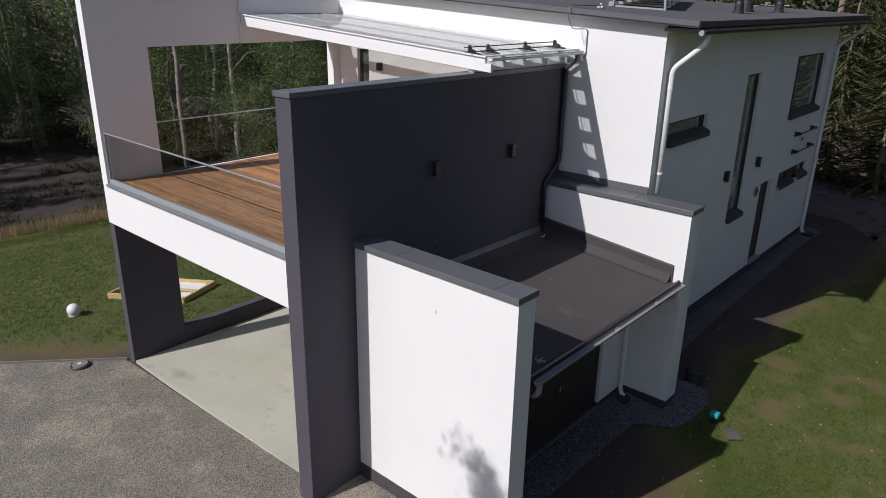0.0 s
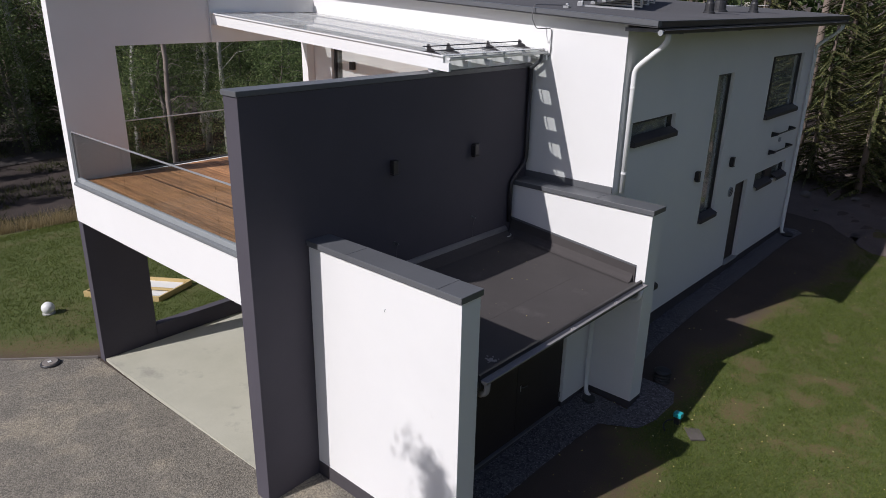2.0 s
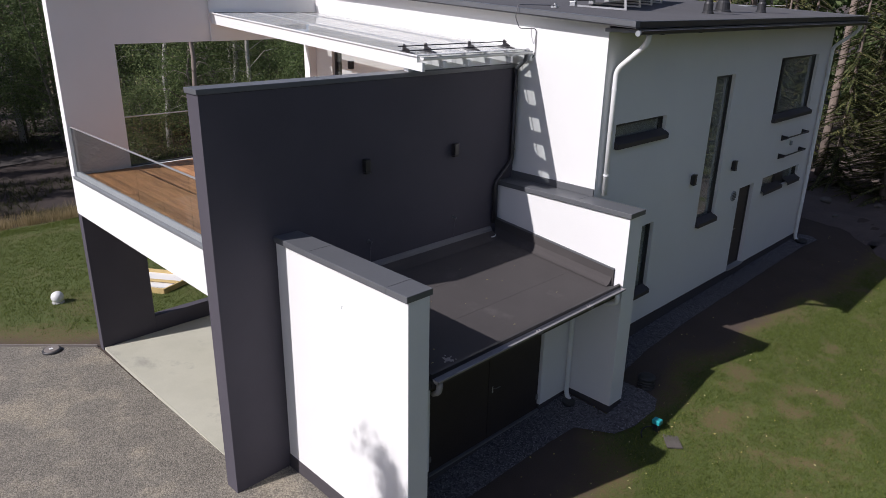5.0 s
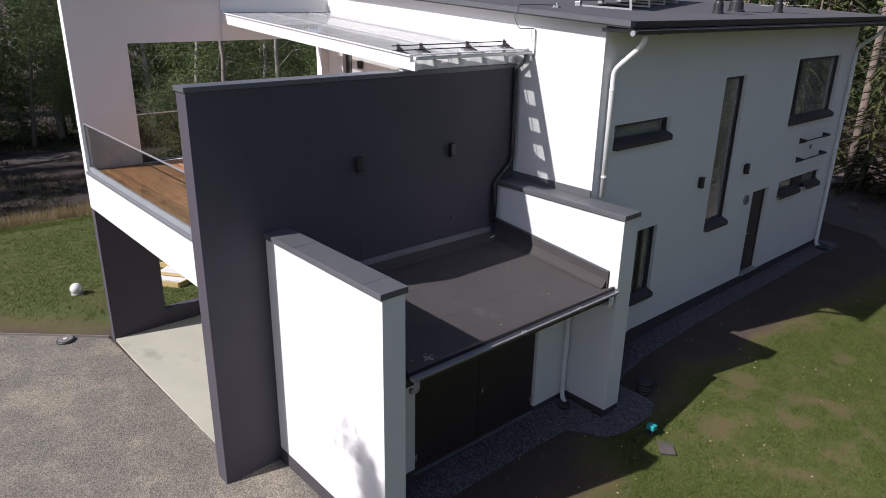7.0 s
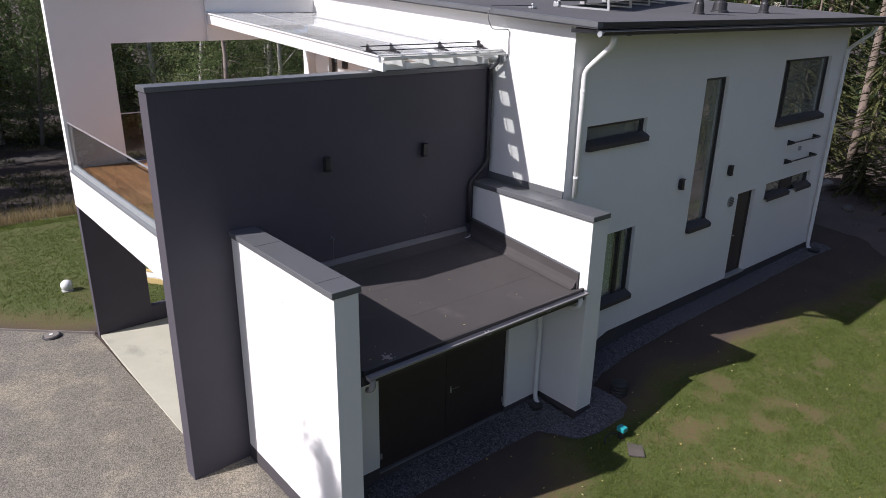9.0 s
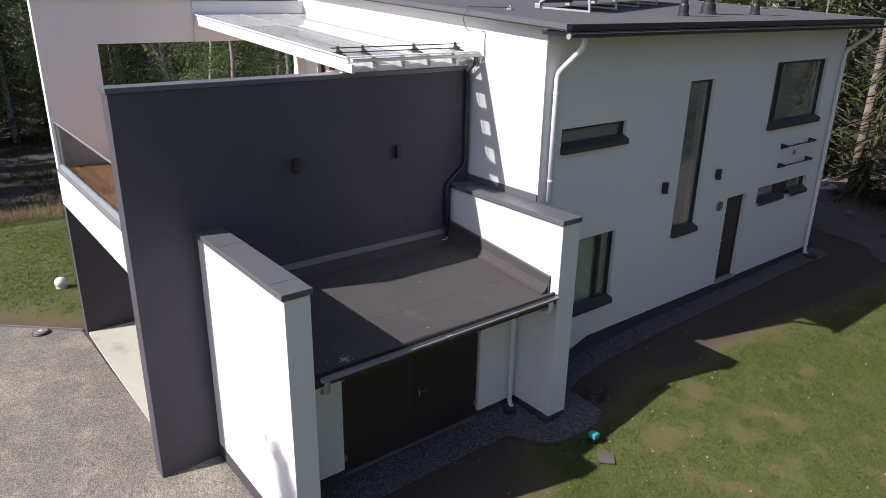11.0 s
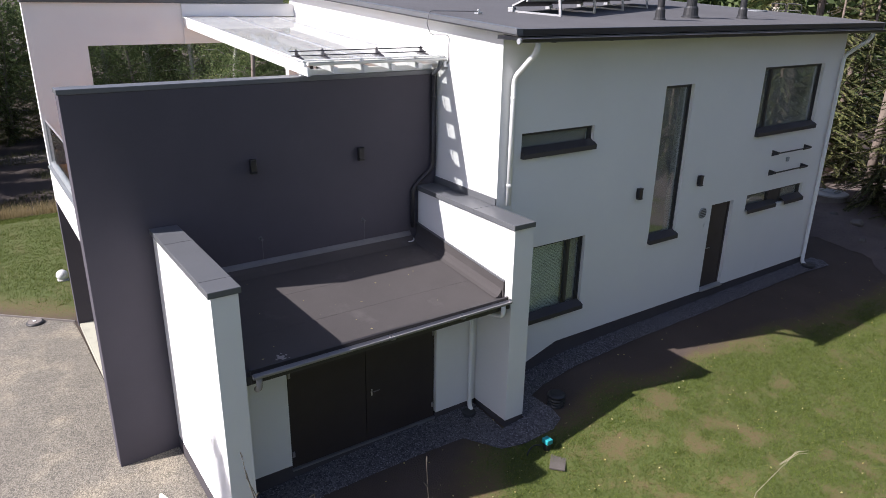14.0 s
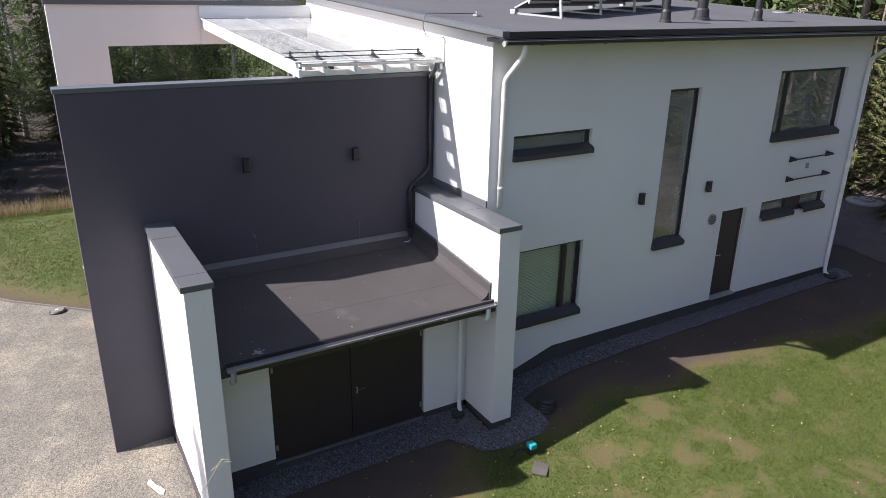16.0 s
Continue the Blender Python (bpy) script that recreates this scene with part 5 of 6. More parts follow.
for (xa, ya), (xb, yb) in zip(edge_pts, edge_pts[1:]):
    d = Vector((xb - xa, yb - ya, 0))
    za, zb = on_ground(xa, ya), on_ground(xb, yb)
    bm = box((0, -0.015, -0.05), (d.length, 0.015, 0.055), 0.0)
    for v in bm.verts:
        v.co.z += za + (zb - za) * v.co.x / d.length
    part("edging_board", bm, M["old_wood"], edging, at=pose(xa, ya, 0, 0, 0, math.degrees(math.atan2(d.y, d.x))))

# bare earth, track and heap beyond the lawn
tagged(part("soil_bank", sheet([(-13, 23.6), (-9, 24.6), (-6.0, 24.9), (-4.4, 24.6), (-2.8, 22.9), (0.5, 22.2), (6, 21.5), (8, 34), (-2, 36), (-13, 34)], 0.45, 0.02, 0.25), M["bank_soil"], smooth=True), "bare brown forest soil at the edge of the lawn", "bare soil", kind="structure")
tagged(part("forest_floor", sheet([(-29.0, -20), (-28.6, 6), (-28.8, 16), (-27, 27), (-14, 29), (-13, 34), (-13, 60), (-75, 60), (-75, -20)], 2.0, 0.03, 0.4), M["forest_floor"], smooth=True), "dark brown forest floor under the trees", "forest floor", kind="structure")
tagged(part("forest_floor", sheet([(-12.8, 33.5), (-2.0, 35.5), (8.2, 33.6), (40, 30), (40, 75), (-12.8, 75)], 2.0, 0.035, 0.3), M["forest_floor"], smooth=True), "dark brown forest floor under the spruces", "forest floor", kind="structure")
tagged(part("forest_floor", sheet([(-90, 75.5), (60, 75.5), (90, 260), (-150, 260)], 12.0, 0.3, 0.3), M["forest_floor"], smooth=True), "dark brown forest floor deep in the wood", "forest floor", kind="structure")
tagged(part("gravel_track", sheet([(-42.0, -12), (-40.2, -12), (-40.3, 4), (-41.0, 14), (-43, 24), (-46, 40), (-48, 40), (-45, 24), (-42.8, 14), (-42.0, 4)], 1.5, 0.07, 0.3), M["track"], smooth=True), "gravel track through the wood, coloured dark for its shade", "track", kind="structure")


def scatter_mesh(name, verts, faces, material, label, category):
    me = bpy.data.meshes.new(name)
    me.from_pydata(verts, [], faces)
    me.materials.append(material)
    return tagged(new(name, me), label, category, kind="stuff")


rng = np.random.default_rng(7)


def inside(poly, x, y):
    n, hit = len(poly), False
    for i in range(n):
        (xa, ya), (xb, yb) = poly[i], poly[i - 1]
        if (ya > y) != (yb > y) and x < (xb - xa) * (y - ya) / (yb - ya) + xa:
            hit = not hit
    return hit


def stones(name, poly, bounds, count, lo, hi, lift, material, label):
    """Loose stones: small faceted lumps half sunk in the sheet."""
    base = [(1, 0, 0), (-1, 0, 0), (0, 1, 0), (0, -1, 0), (0, 0, 1), (0, 0, -0.4)]
    tri = [(0, 2, 4), (2, 1, 4), (1, 3, 4), (3, 0, 4), (2, 0, 5), (1, 2, 5), (3, 1, 5), (0, 3, 5)]
    verts, faces = [], []
    while len(faces) < count * 8:
        x, y = rng.uniform(bounds[0], bounds[1]), rng.uniform(bounds[2], bounds[3])
        if not inside(poly, x, y):
            continue
        r = rng.uniform(lo, hi)
        a = rng.uniform(0, 6.28)
        c, sn = math.cos(a), math.sin(a)
        z = ground_z(x, y) + lift
        k = len(verts)
        for bx_, by_, bz_ in base:
            u, v, w = bx_ * r * rng.uniform(0.7, 1.3), by_ * r * rng.uniform(0.7, 1.2), bz_ * r * rng.uniform(0.4, 0.8)
            verts.append((x + c * u - sn * v, y + sn * u + c * v, z + w))
        faces += [(p + k, q + k, o + k) for p, q, o in tri]
    return scatter_mesh(name, verts, faces, material, label, "gravel")


pebble = leaf_material("pebble", (0.19, 0.17, 0.14), (0.34, 0.305, 0.25), through_light=0.0, rough=0.9)
dark_pebble = leaf_material("dark_pebble", (0.06, 0.057, 0.063), (0.31, 0.30, 0.315), through_light=0.0, rough=0.85)
stones("strip_stones", STRIP, (-5.3, -3.6, 6.7, 23.3), 12000, 0.008, 0.017, 0.028, dark_pebble, "dark grey crushed stones along the plinth")
stones("yard_stones", YARD, (-16.5, -4.0, 1.5, 6.3), 11000, 0.006, 0.014, 0.021, pebble, "loose grey gravel stones on the yard")


def blades(name, area, count, h0, h1, w, material, label, patchy, keep=None, lean=0.5):
    """Grass: thin upright blades in small tufts, thinner on bare patches."""
    verts, faces = [], []
    tries = 0
    while len(faces) < count and tries < count * 2:
        tries += 1
        x, y = rng.uniform(area[0], area[1]), rng.uniform(area[2], area[3])
        if keep and not keep(x, y):
            continue
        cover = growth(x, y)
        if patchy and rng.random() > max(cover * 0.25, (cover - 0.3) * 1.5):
            continue
        z = ground_z(x, y)
        for _ in range(3):
            bx_, by_ = x + rng.normal() * 0.035, y + rng.normal() * 0.035
            h = rng.uniform(h0, h1) * (0.75 + 0.5 * min(max(cover, 0), 1))
            a = rng.uniform(0, 6.28)
            lx, ly = lean * h * rng.normal(), lean * h * rng.normal()
            k = len(verts)
            dx_, dy_ = math.cos(a) * w, math.sin(a) * w
            verts += [(bx_ - dx_, by_ - dy_, z - 0.01), (bx_ + dx_, by_ + dy_, z - 0.01), (bx_ + lx, by_ + ly, z + h)]
            faces.append((k, k + 1, k + 2))
    return scatter_mesh(name, verts, faces, material, label, "grass")


def east_lawn(x, y):
    return not inside(STRIP, x, y) and not (x < -4.8 and 6 < y < 23) and not (x < -4.2 and y < 6.8) and not (x < -2.6 and y < 4.4)


def west_lawn(x, y):
    return not inside(YARD, x, y) and (x > -26.3 + 0.4 * math.sin(y)) and (x < -14.3 or y > 7)


blades("lawn_grass", (-4.8, 4.6, 7.0, 24.3), 460000, 0.014, 0.038, 0.0054, M["grass"], "short green lawn grass thinning over bare spots", True, east_lawn, 1.0)
blades("meadow_grass", (-26.8, -13.95, 0, 15), 170000, 0.022, 0.05, 0.006, M["grass"], "green lawn grass west of the house", True, west_lawn)
blades("tall_dry_grass", (-28.2, -25.6, -6, 24), 16000, 0.22, 0.70, 0.009, M["dry_grass"], "tall dry straw-coloured grass along the edge of the lawn", False, lambda x, y: abs(x + 26.9 - 0.5 * math.sin(y * 0.7)) < 0.9, 0.22)
blades("undergrowth", (-52, -27.5, -8, 27), 26000, 0.15, 0.5, 0.022, leaf_material("undergrowth_leaf", (0.03, 0.034, 0.016), (0.085, 0.09, 0.04)), "low dark green undergrowth on the forest floor", False, lambda x, y: noise.noise(Vector((x * 0.3, y * 0.3, 9.0))) > 0.02, 0.7)
blades("rough_grass", (-34, -28, -12, 26), 12000, 0.12, 0.4, 0.022, M["grass"], "rough grass sloping down to the track", True, None, 0.5)

lv, lf = [], []
for _ in range(620):
    x, y = rng.uniform(-4.6, 4.5), rng.uniform(8.5, 24)
    if not east_lawn(x, y):
        continue
    z, a, r = ground_z(x, y) + 0.035, rng.uniform(0, 6.28), rng.uniform(0.010, 0.024)
    k = len(lv)
    for q in range(4):
        lv.append((x + r * math.cos(a + q * 1.57) * (1.0 if q % 2 else 0.65), y + r * math.sin(a + q * 1.57) * (1.0 if q % 2 else 0.65), z + rng.uniform(-0.01, 0.012)))
    lf.append((k, k + 1, k + 2, k + 3))
scatter_mesh("fallen_leaves", lv, lf, M["fallen"], "pale yellow fallen leaves scattered on the lawn", "fallen leaves")


# ---- trees ----
def leaf_cloud(centres, per, spread, size, r, flat=0.0, long=1.0):
    """Many small leaves round the given centres, as one mesh of quads."""
    c = np.repeat(np.array(centres), per, axis=0)
    n = len(c)
    c = c + r.normal(size=(n, 3)) * spread
    a = r.normal(size=(n, 3))
    a[:, 2] *= 1 - flat
    a /= np.linalg.norm(a, axis=1)[:, None]
    b = np.cross(a, r.normal(size=(n, 3)))
    b /= np.linalg.norm(b, axis=1)[:, None]
    s = size * r.uniform(0.6, 1.3, size=(n, 1))
    v = np.stack([c - a * s * long, c + b * s * 0.55, c + a * s * long, c - b * s * 0.55], axis=1).reshape(-1, 3)
    f = np.arange(4 * n).reshape(-1, 4)
    return v, f


def raw_mesh(name, v, f, material):
    me = bpy.data.meshes.new(name)
    me.vertices.add(len(v))
    me.vertices.foreach_set("co", np.asarray(v, dtype=np.float32).ravel())
    w = f.shape[1]
    me.loops.add(f.size)
    me.loops.foreach_set("vertex_index", f.ravel().astype(np.int32))
    me.polygons.add(len(f))
    me.polygons.foreach_set("loop_start", np.arange(0, f.size, w, dtype=np.int32))
    me.materials.append(material)
    me.update(calc_edges=True)
    return me


def tree_parts(ob, wood, bark, crown_mesh):
    part("trunk", wood, bark, ob, smooth=True)
    part("crown", crown_mesh, None, ob)
    return ob


def broadleaf(seed, height, width, low, leaf, bark, label, category, dense=1.0, at=(0, 0, 0), leaf_size=0.058):
    """A tapered trunk, rising limbs with twigs, and leaves in uneven clumps along them."""
    r = np.random.default_rng(seed)
    ob = thing(category.replace(" ", "_"), at, label, category)
    bm = bmesh.new()
    base = Vector(at)
    lean = Vector((r.normal() * 0.04, r.normal() * 0.04, 1))
    spine = [base + lean * (height * k / 9) + Vector((r.normal() * 0.07, r.normal() * 0.07, 0)) * (k > 0) for k in range(10)]
    r0 = 0.010 * height + 0.03
    add_tube(bm, spine, r0, 9, [r0 * (1.15 - 0.11 * k) for k in range(10)])
    centres = []
    limbs = int(30 * dense)
    for i in range(limbs):
        t = low + (0.98 - low) * (i + r.uniform(0, 1)) / limbs
        p = spine[0].lerp(spine[-1], t) if t < 1 else spine[-1]
        k = min(int(t * 9), 8)
        p = spine[k].lerp(spine[k + 1], t * 9 - k)
        a = i * 2.4 + r.normal() * 0.5
        reach = width * (0.35 + 0.65 * math.sin(math.pi * min(1, (t - low) / (1 - low) * 0.85 + 0.12))) * r.uniform(0.6, 1.15)
        d = Vector((math.cos(a), math.sin(a), r.uniform(0.15, 0.9)))
        q = p + d * reach * 0.55
        e = p + Vector((d.x * reach, d.y * reach, d.z * reach * 0.75 - 0.1 * reach))
        add_tube(bm, [p, q, e], 0.02, 5, [0.035 * (1.3 - t), 0.02 * (1.3 - t), 0.006])
        for s in np.linspace(0.3, 1.0, 5):
            m = p.lerp(q, s / 0.55) if s < 0.55 else q.lerp(e, (s - 0.55) / 0.45)
            centres.append(tuple(m + Vector(r.normal(size=3) * 0.28 * width * 0.3)))
    centres += [tuple(spine[-1] + Vector(r.normal(size=3) * 0.3)) for _ in range(4)]
    v, f = leaf_cloud(centres, int(54 * dense), 0.11 * width + 0.08, leaf_size, r)
    return tree_parts(ob, bm, bark, raw_mesh("crown", v, f, leaf))


def spruce(seed, height, width, low, at, fine=1.0, label="dark green spruce with drooping branches"):
    """A straight trunk with whorls of drooping branches that carry flat sprays of needles."""
    r = np.random.default_rng(seed)
    ob = thing("spruce_tree", at, label, "spruce")
    base = Vector(at)
    bm = bmesh.new()
    r0 = 0.011 * height
    add_tube(bm, [base + Vector((0, 0, height * k / 5)) for k in range(6)], r0, 9, [r0 * (1.1 - 0.2 * k) for k in range(6)])
    verts = []
    h = low
    while h < height - 0.2:
        rel = h / height
        reach0 = width * (1 - rel) ** 0.8 + 0.15
        for i in range(7):
            a = r.uniform(0, 6.28)
            reach = reach0 * r.uniform(0.65, 1.15)
            z0 = h + r.normal() * 0.1
            droop = 0.30 * reach + 0.1
            if r.random() < 0.5:
                add_tube(bm, [base + Vector((0, 0, z0)), base + Vector((math.cos(a) * reach * 0.9, math.sin(a) * reach * 0.9, z0 - droop * 0.8))], 0.015, 4, [0.018, 0.005])
            n = max(4, int(reach * 9 * fine))
            for k in range(n):
                s = (k + 0.6) / n
                for side in (-1, 1):
                    px, py = math.cos(a) * reach * s, math.sin(a) * reach * s
                    pz = z0 - droop * s ** 1.6 + 0.12 * max(0, s - 0.8)
                    b = a + side * r.uniform(0.5, 1.1)
                    ln = (0.16 + 0.30 * (1 - s) * min(reach, 1.6)) * r.uniform(0.7, 1.3) / fine ** 0.95
                    w = 0.030 / fine ** 0.5 * r.uniform(0.7, 1.4)
                    ex, ey, ez = math.cos(b) * ln, math.sin(b) * ln, -r.uniform(0.12, 0.5) * ln
                    ox, oy = -math.sin(b) * w, math.cos(b) * w
                    verts += [(px, py, pz), (px + ex * 0.5 + ox, py + ey * 0.5 + oy, pz + ez * 0.4), (px + ex, py + ey, pz + ez), (px + ex * 0.5 - ox, py + ey * 0.5 - oy, pz + ez * 0.5 - 0.02)]
        h += 0.30 + 0.012 * height * rel
    v = np.array(verts) + np.array(at)
    return tree_parts(ob, bm, M["pine_bark"], raw_mesh("crown", v, np.arange(len(v)).reshape(-1, 4), M["needle"]))


def pine(seed, height, at, label, dead_limbs=14, crown_low=0.62, r0=0.19, bark="pine_bark"):
    """A tall bare trunk with dead crooked limbs and a crown high up."""
    r = np.random.default_rng(seed)
    ob = thing("pine_tree", at, label, "pine")
    base = Vector(at)
    bm = bmesh.new()
    spine = [base + Vector((0.012 * k * r.normal(), 0.012 * k * r.normal(), height * k / 8)) for k in range(9)]
    add_tube(bm, spine, r0, 12, [r0 * (1.1 - 0.1 * k) for k in range(9)])
    for i in range(dead_limbs):
        t = 0.18 + 0.5 * (i + r.random()) / dead_limbs
        k = int(t * 8)
        p = spine[k].lerp(spine[k + 1], t * 8 - k)
        a = r.uniform(0, 6.28)
        ln = r.uniform(0.6, 1.7)
        pts = [p + Vector((math.cos(a) * ln * s, math.sin(a) * ln * s, ln * (0.35 * math.sin(s * 2.6) - 0.25 * s * s) + r.normal() * 0.04)) for s in (0, 0.3, 0.6, 0.85, 1.0)]
        add_tube(bm, pts, 0.03, 5, [0.016, 0.014, 0.010, 0.007, 0.003])
    centres = []
    for i in range(26):
        t = crown_low + (1 - crown_low) * i / 26
        k = min(int(t * 8), 7)
        p = spine[k].lerp(spine[k + 1], t * 8 - k)
        a = i * 2.4
        ln = 2.4 * (1.1 - (t - crown_low) / (1 - crown_low)) * r.uniform(0.7, 1.2)
        e = p + Vector((math.cos(a) * ln, math.sin(a) * ln, 0.35 * ln))
        add_tube(bm, [p, e], 0.03, 5, [0.05, 0.01])
        centres += [tuple(p.lerp(e, s)) for s in (0.5, 0.75, 1.0)]
    v, f = leaf_cloud(centres, 40, 0.28, 0.10, r, long=1.4)
    return tree_parts(ob, bm, M[bark], raw_mesh("crown", v, f, M["needle"]))


BIRCHES = "slender birch with pale bark and small green leaves"


def put(x, y):
    return (x, y, ground_z(x, y) - 0.1)


def spread(proto, spots, seed, smallest=0.8, largest=1.15):
    """Copies of a tree at other spots, turned and scaled."""
    r = np.random.default_rng(seed)
    for x, y in spots:
        k = r.uniform(smallest, largest)
        c = copy_thing(proto, pose(*put(x, y), 0, 0, r.uniform(0, 360)))
        c.scale = (k, k, k * r.uniform(0.92, 1.1))


birch_a = broadleaf(11, 13, 2.1, 0.10, M["birch_leaf"], M["birch_bark"], BIRCHES, "birch tree", 1.15, put(-43.5, 20.5))
birch_b = broadleaf(12, 15, 2.5, 0.16, M["birch_leaf"], M["birch_bark"], BIRCHES, "birch tree", 1.2, put(-36.5, 21.5))
alder_a = broadleaf(13, 10, 2.6, 0.04, M["alder_leaf"], M["bark"], "bushy dark green alder", "alder tree", 1.3, put(-44.0, 18.5))
alder_b = broadleaf(14, 8, 2.4, 0.03, M["alder_leaf"], M["bark"], "bushy dark green alder", "alder tree", 1.2, put(-39.0, 26.0))
willow = broadleaf(15, 4.2, 1.9, 0.02, M["birch_leaf"], M["bark"], "low leafy willow bush", "bush", 0.9, put(-34.0, 24.0))
spruce_a = spruce(21, 17, 2.7, 0.6, put(-4.6, 31.4), 2.6)
spruce_b = spruce(22, 14, 2.3, 0.4, put(-47.5, 9.0))
spruce_c = spruce(23, 9, 1.9, 0.3, put(-1.6, 29.6), 3.2)
pine(31, 19, put(-7.0, 29.6), "tall pine with a bare reddish-grey trunk", 6, 0.6, 0.145)
pine(32, 16, put(-32.3, 17.2), "half-dead pine with crooked bare limbs", 34, 0.72, 0.13, "dead_bark")
pine_c = pine(33, 18, put(-50.0, 4.0), "tall pine with a bare trunk", 8, 0.55, 0.17)

spread(birch_a, [(-46.5, 8.8), (-47.0, 4.6), (-42.5, 17.0), (-35.5, 26.5), (-38.0, 18.0), (-31.5, 27.0), (-46.0, 12.5), (-41.0, 30.0), (16.0, 30.0), (19.0, 16.0), (15.0, 22.0)], 101)
spread(birch_b, [(-33.5, 21.0), (-39.5, 23.0), (-45.0, 15.0), (-44.0, 26.0), (-48.5, 20.0), (18.0, 23.0), (21.0, 36.0), (14.5, 10.0)], 102)
# the first three are unseen, added to darken walls that face east
spread(alder_a, [(9.0, 3.4), (8.4, -0.6), (9.4, 7.4), (-44.5, 10.6), (-43.2, 14.0), (-46.8, 6.6), (-46.0, 2.6), (-42.0, 22.0), (-34.5, 30.0), (-49.0, 14.0), (-29.5, 24.5), (-38.5, 31.5), (-47.0, 28.0), (17.0, 27.0), (20.0, 12.0)], 103)
spread(alder_b, [(-36.0, 23.8), (-32.0, 29.5), (-41.0, 19.5), (-45.5, 21.5), (16.5, 18.5), (-30.0, 22.0), (-35.5, 18.5)], 104)
spread(willow, [(-36.8, 16.2), (-31.5, 20.5), (-33.0, 26.5), (-28.5, 26.0)], 105)
# the first five are unseen, set densely to darken the facade's top
spread(spruce_a, [(10.5, 10.5), (10.5, 15.6), (10.5, 20.8), (10.5, 26.0), (12.0, 31.0), (-10.5, 34.0), (-1.0, 33.5), (3.2, 31.5), (-7.6, 37.0), (6.5, 35.0)], 106)
# spruces here below y 2 are unseen, added to shade the western wood
spread(spruce_b, [(-34.0, -3.2), (-36.5, -0.8), (-39.0, 0.4), (-41.5, 1.2), (-35.5, -6.0), (-38.5, -4.2), (-42.5, -5.0), (-46.5, -5.2), (-36.0, -12.5), (-44.0, -2.4), (-45.0, 3.4), (-47.0, 6.6), (-36.5, -9.0), (-40.5, -7.0), (-44.5, -9.0), (-48.5, -8.5), (-39.0, -13.0), (14.5, 32.0), (-48.5, 17.0), (-13.5, 33.0), (-3.0, 36.0), (1.5, 36.5), (9.0, 31.0), (-47.0, -4.0)], 107)
spread(spruce_c, [(-4.4, 28.0), (0.4, 28.6), (-6.2, 28.6), (-1.2, 27.4), (-3.6, 29.2), (3.4, 27.8), (-9.4, 30.4), (-8.9, 31.8), (1.6, 30.6), (4.6, 29.2), (-12.5, 32.0), (-5.8, 33.6), (-47.0, 16.0), (-46.5, 10.5), (-44.5, 30.0), (-33.5, 34.0), (-2.8, 31.4), (12.5, 26.0), (11.5, 8.0), (13.5, 13.0), (11.5, 18.0), (13.5, 23.5), (11.5, 28.5), (15.5, 17.0)], 108)
spread(pine_c, [(-54.0, -1.0), (-47.5, 13.0), (-51.0, 16.0), (2.5, 34.5), (-2.2, 35.0), (-13.0, 35.5), (-46.0, -1.0), (7.0, 32.0), (13.0, 34.0)], 109)
# the closed wood beyond
def far_wood(seed, areas):
    """Distant trees whose stems cannot be told apart: uneven crowns of coarse leaf tufts."""
    r = np.random.default_rng(seed)
    spots = []
    for x0, x1, y0, y1, n in areas:
        for _ in range(n):
            x, y = r.uniform(x0, x1), r.uniform(y0, y1)
            h, w, tip = r.uniform(12, 19), r.uniform(1.8, 3.2), r.uniform(0.5, 1.1)
            z0 = ground_z(x, y)
            for _ in range(70):
                u = r.uniform(0.03, 1.0)
                a, q = r.uniform(0, 6.28), w * (1.02 - u) ** tip * math.sqrt(r.uniform(0.2, 1.0))
                spots.append((x + q * math.cos(a), y + q * math.sin(a), z0 + u * h))
    v, f = leaf_cloud(spots, 10, 0.40, 0.30, r)
    return raw_mesh("far_woods", v, f, M["alder_leaf"])


tagged(new("far_woods", far_wood(77, ((-80.0, -58.0, -25.0, 55.0, 60), (-46.0, 12.0, 42.0, 56.0, 84)))), "dense dark green wood closing the view", "woods", kind="stuff")
# unseen trees added south of the yard for reflections; two birches cast shadows
spread(spruce_b, [(-15, -34), (-8, -31), (0, -34), (8, -30), (15, -26)], 110)
spread(pine_c, [(-18, -30), (-4, -33), (5, -35), (18, -20), (22, -8), (24, 2)], 111)
broadleaf(41, 9.8, 0.5, 0.4, M["birch_leaf"], M["birch_bark"], BIRCHES, "birch tree", 0.95, put(-6.55, -2.9), 0.05)
broadleaf(42, 10.4, 0.8, 0.35, M["birch_leaf"], M["birch_bark"], BIRCHES, "birch tree", 0.7, put(-4.9, -2.7))

M["twig"] = surface("twig_bark", (0.05, 0.042, 0.032), (0.10, 0.085, 0.065), 6, 40, 0.9, 0.2, 0.002)
M["straw"] = surface("straw", (0.26, 0.23, 0.15), (0.38, 0.34, 0.23), 8, 60, 0.8, 0.1, 0.001)
M["rock"] = surface("rock_face", (0.09, 0.082, 0.075), (0.17, 0.155, 0.14), 3, 25, 0.95, 0.5, 0.01)
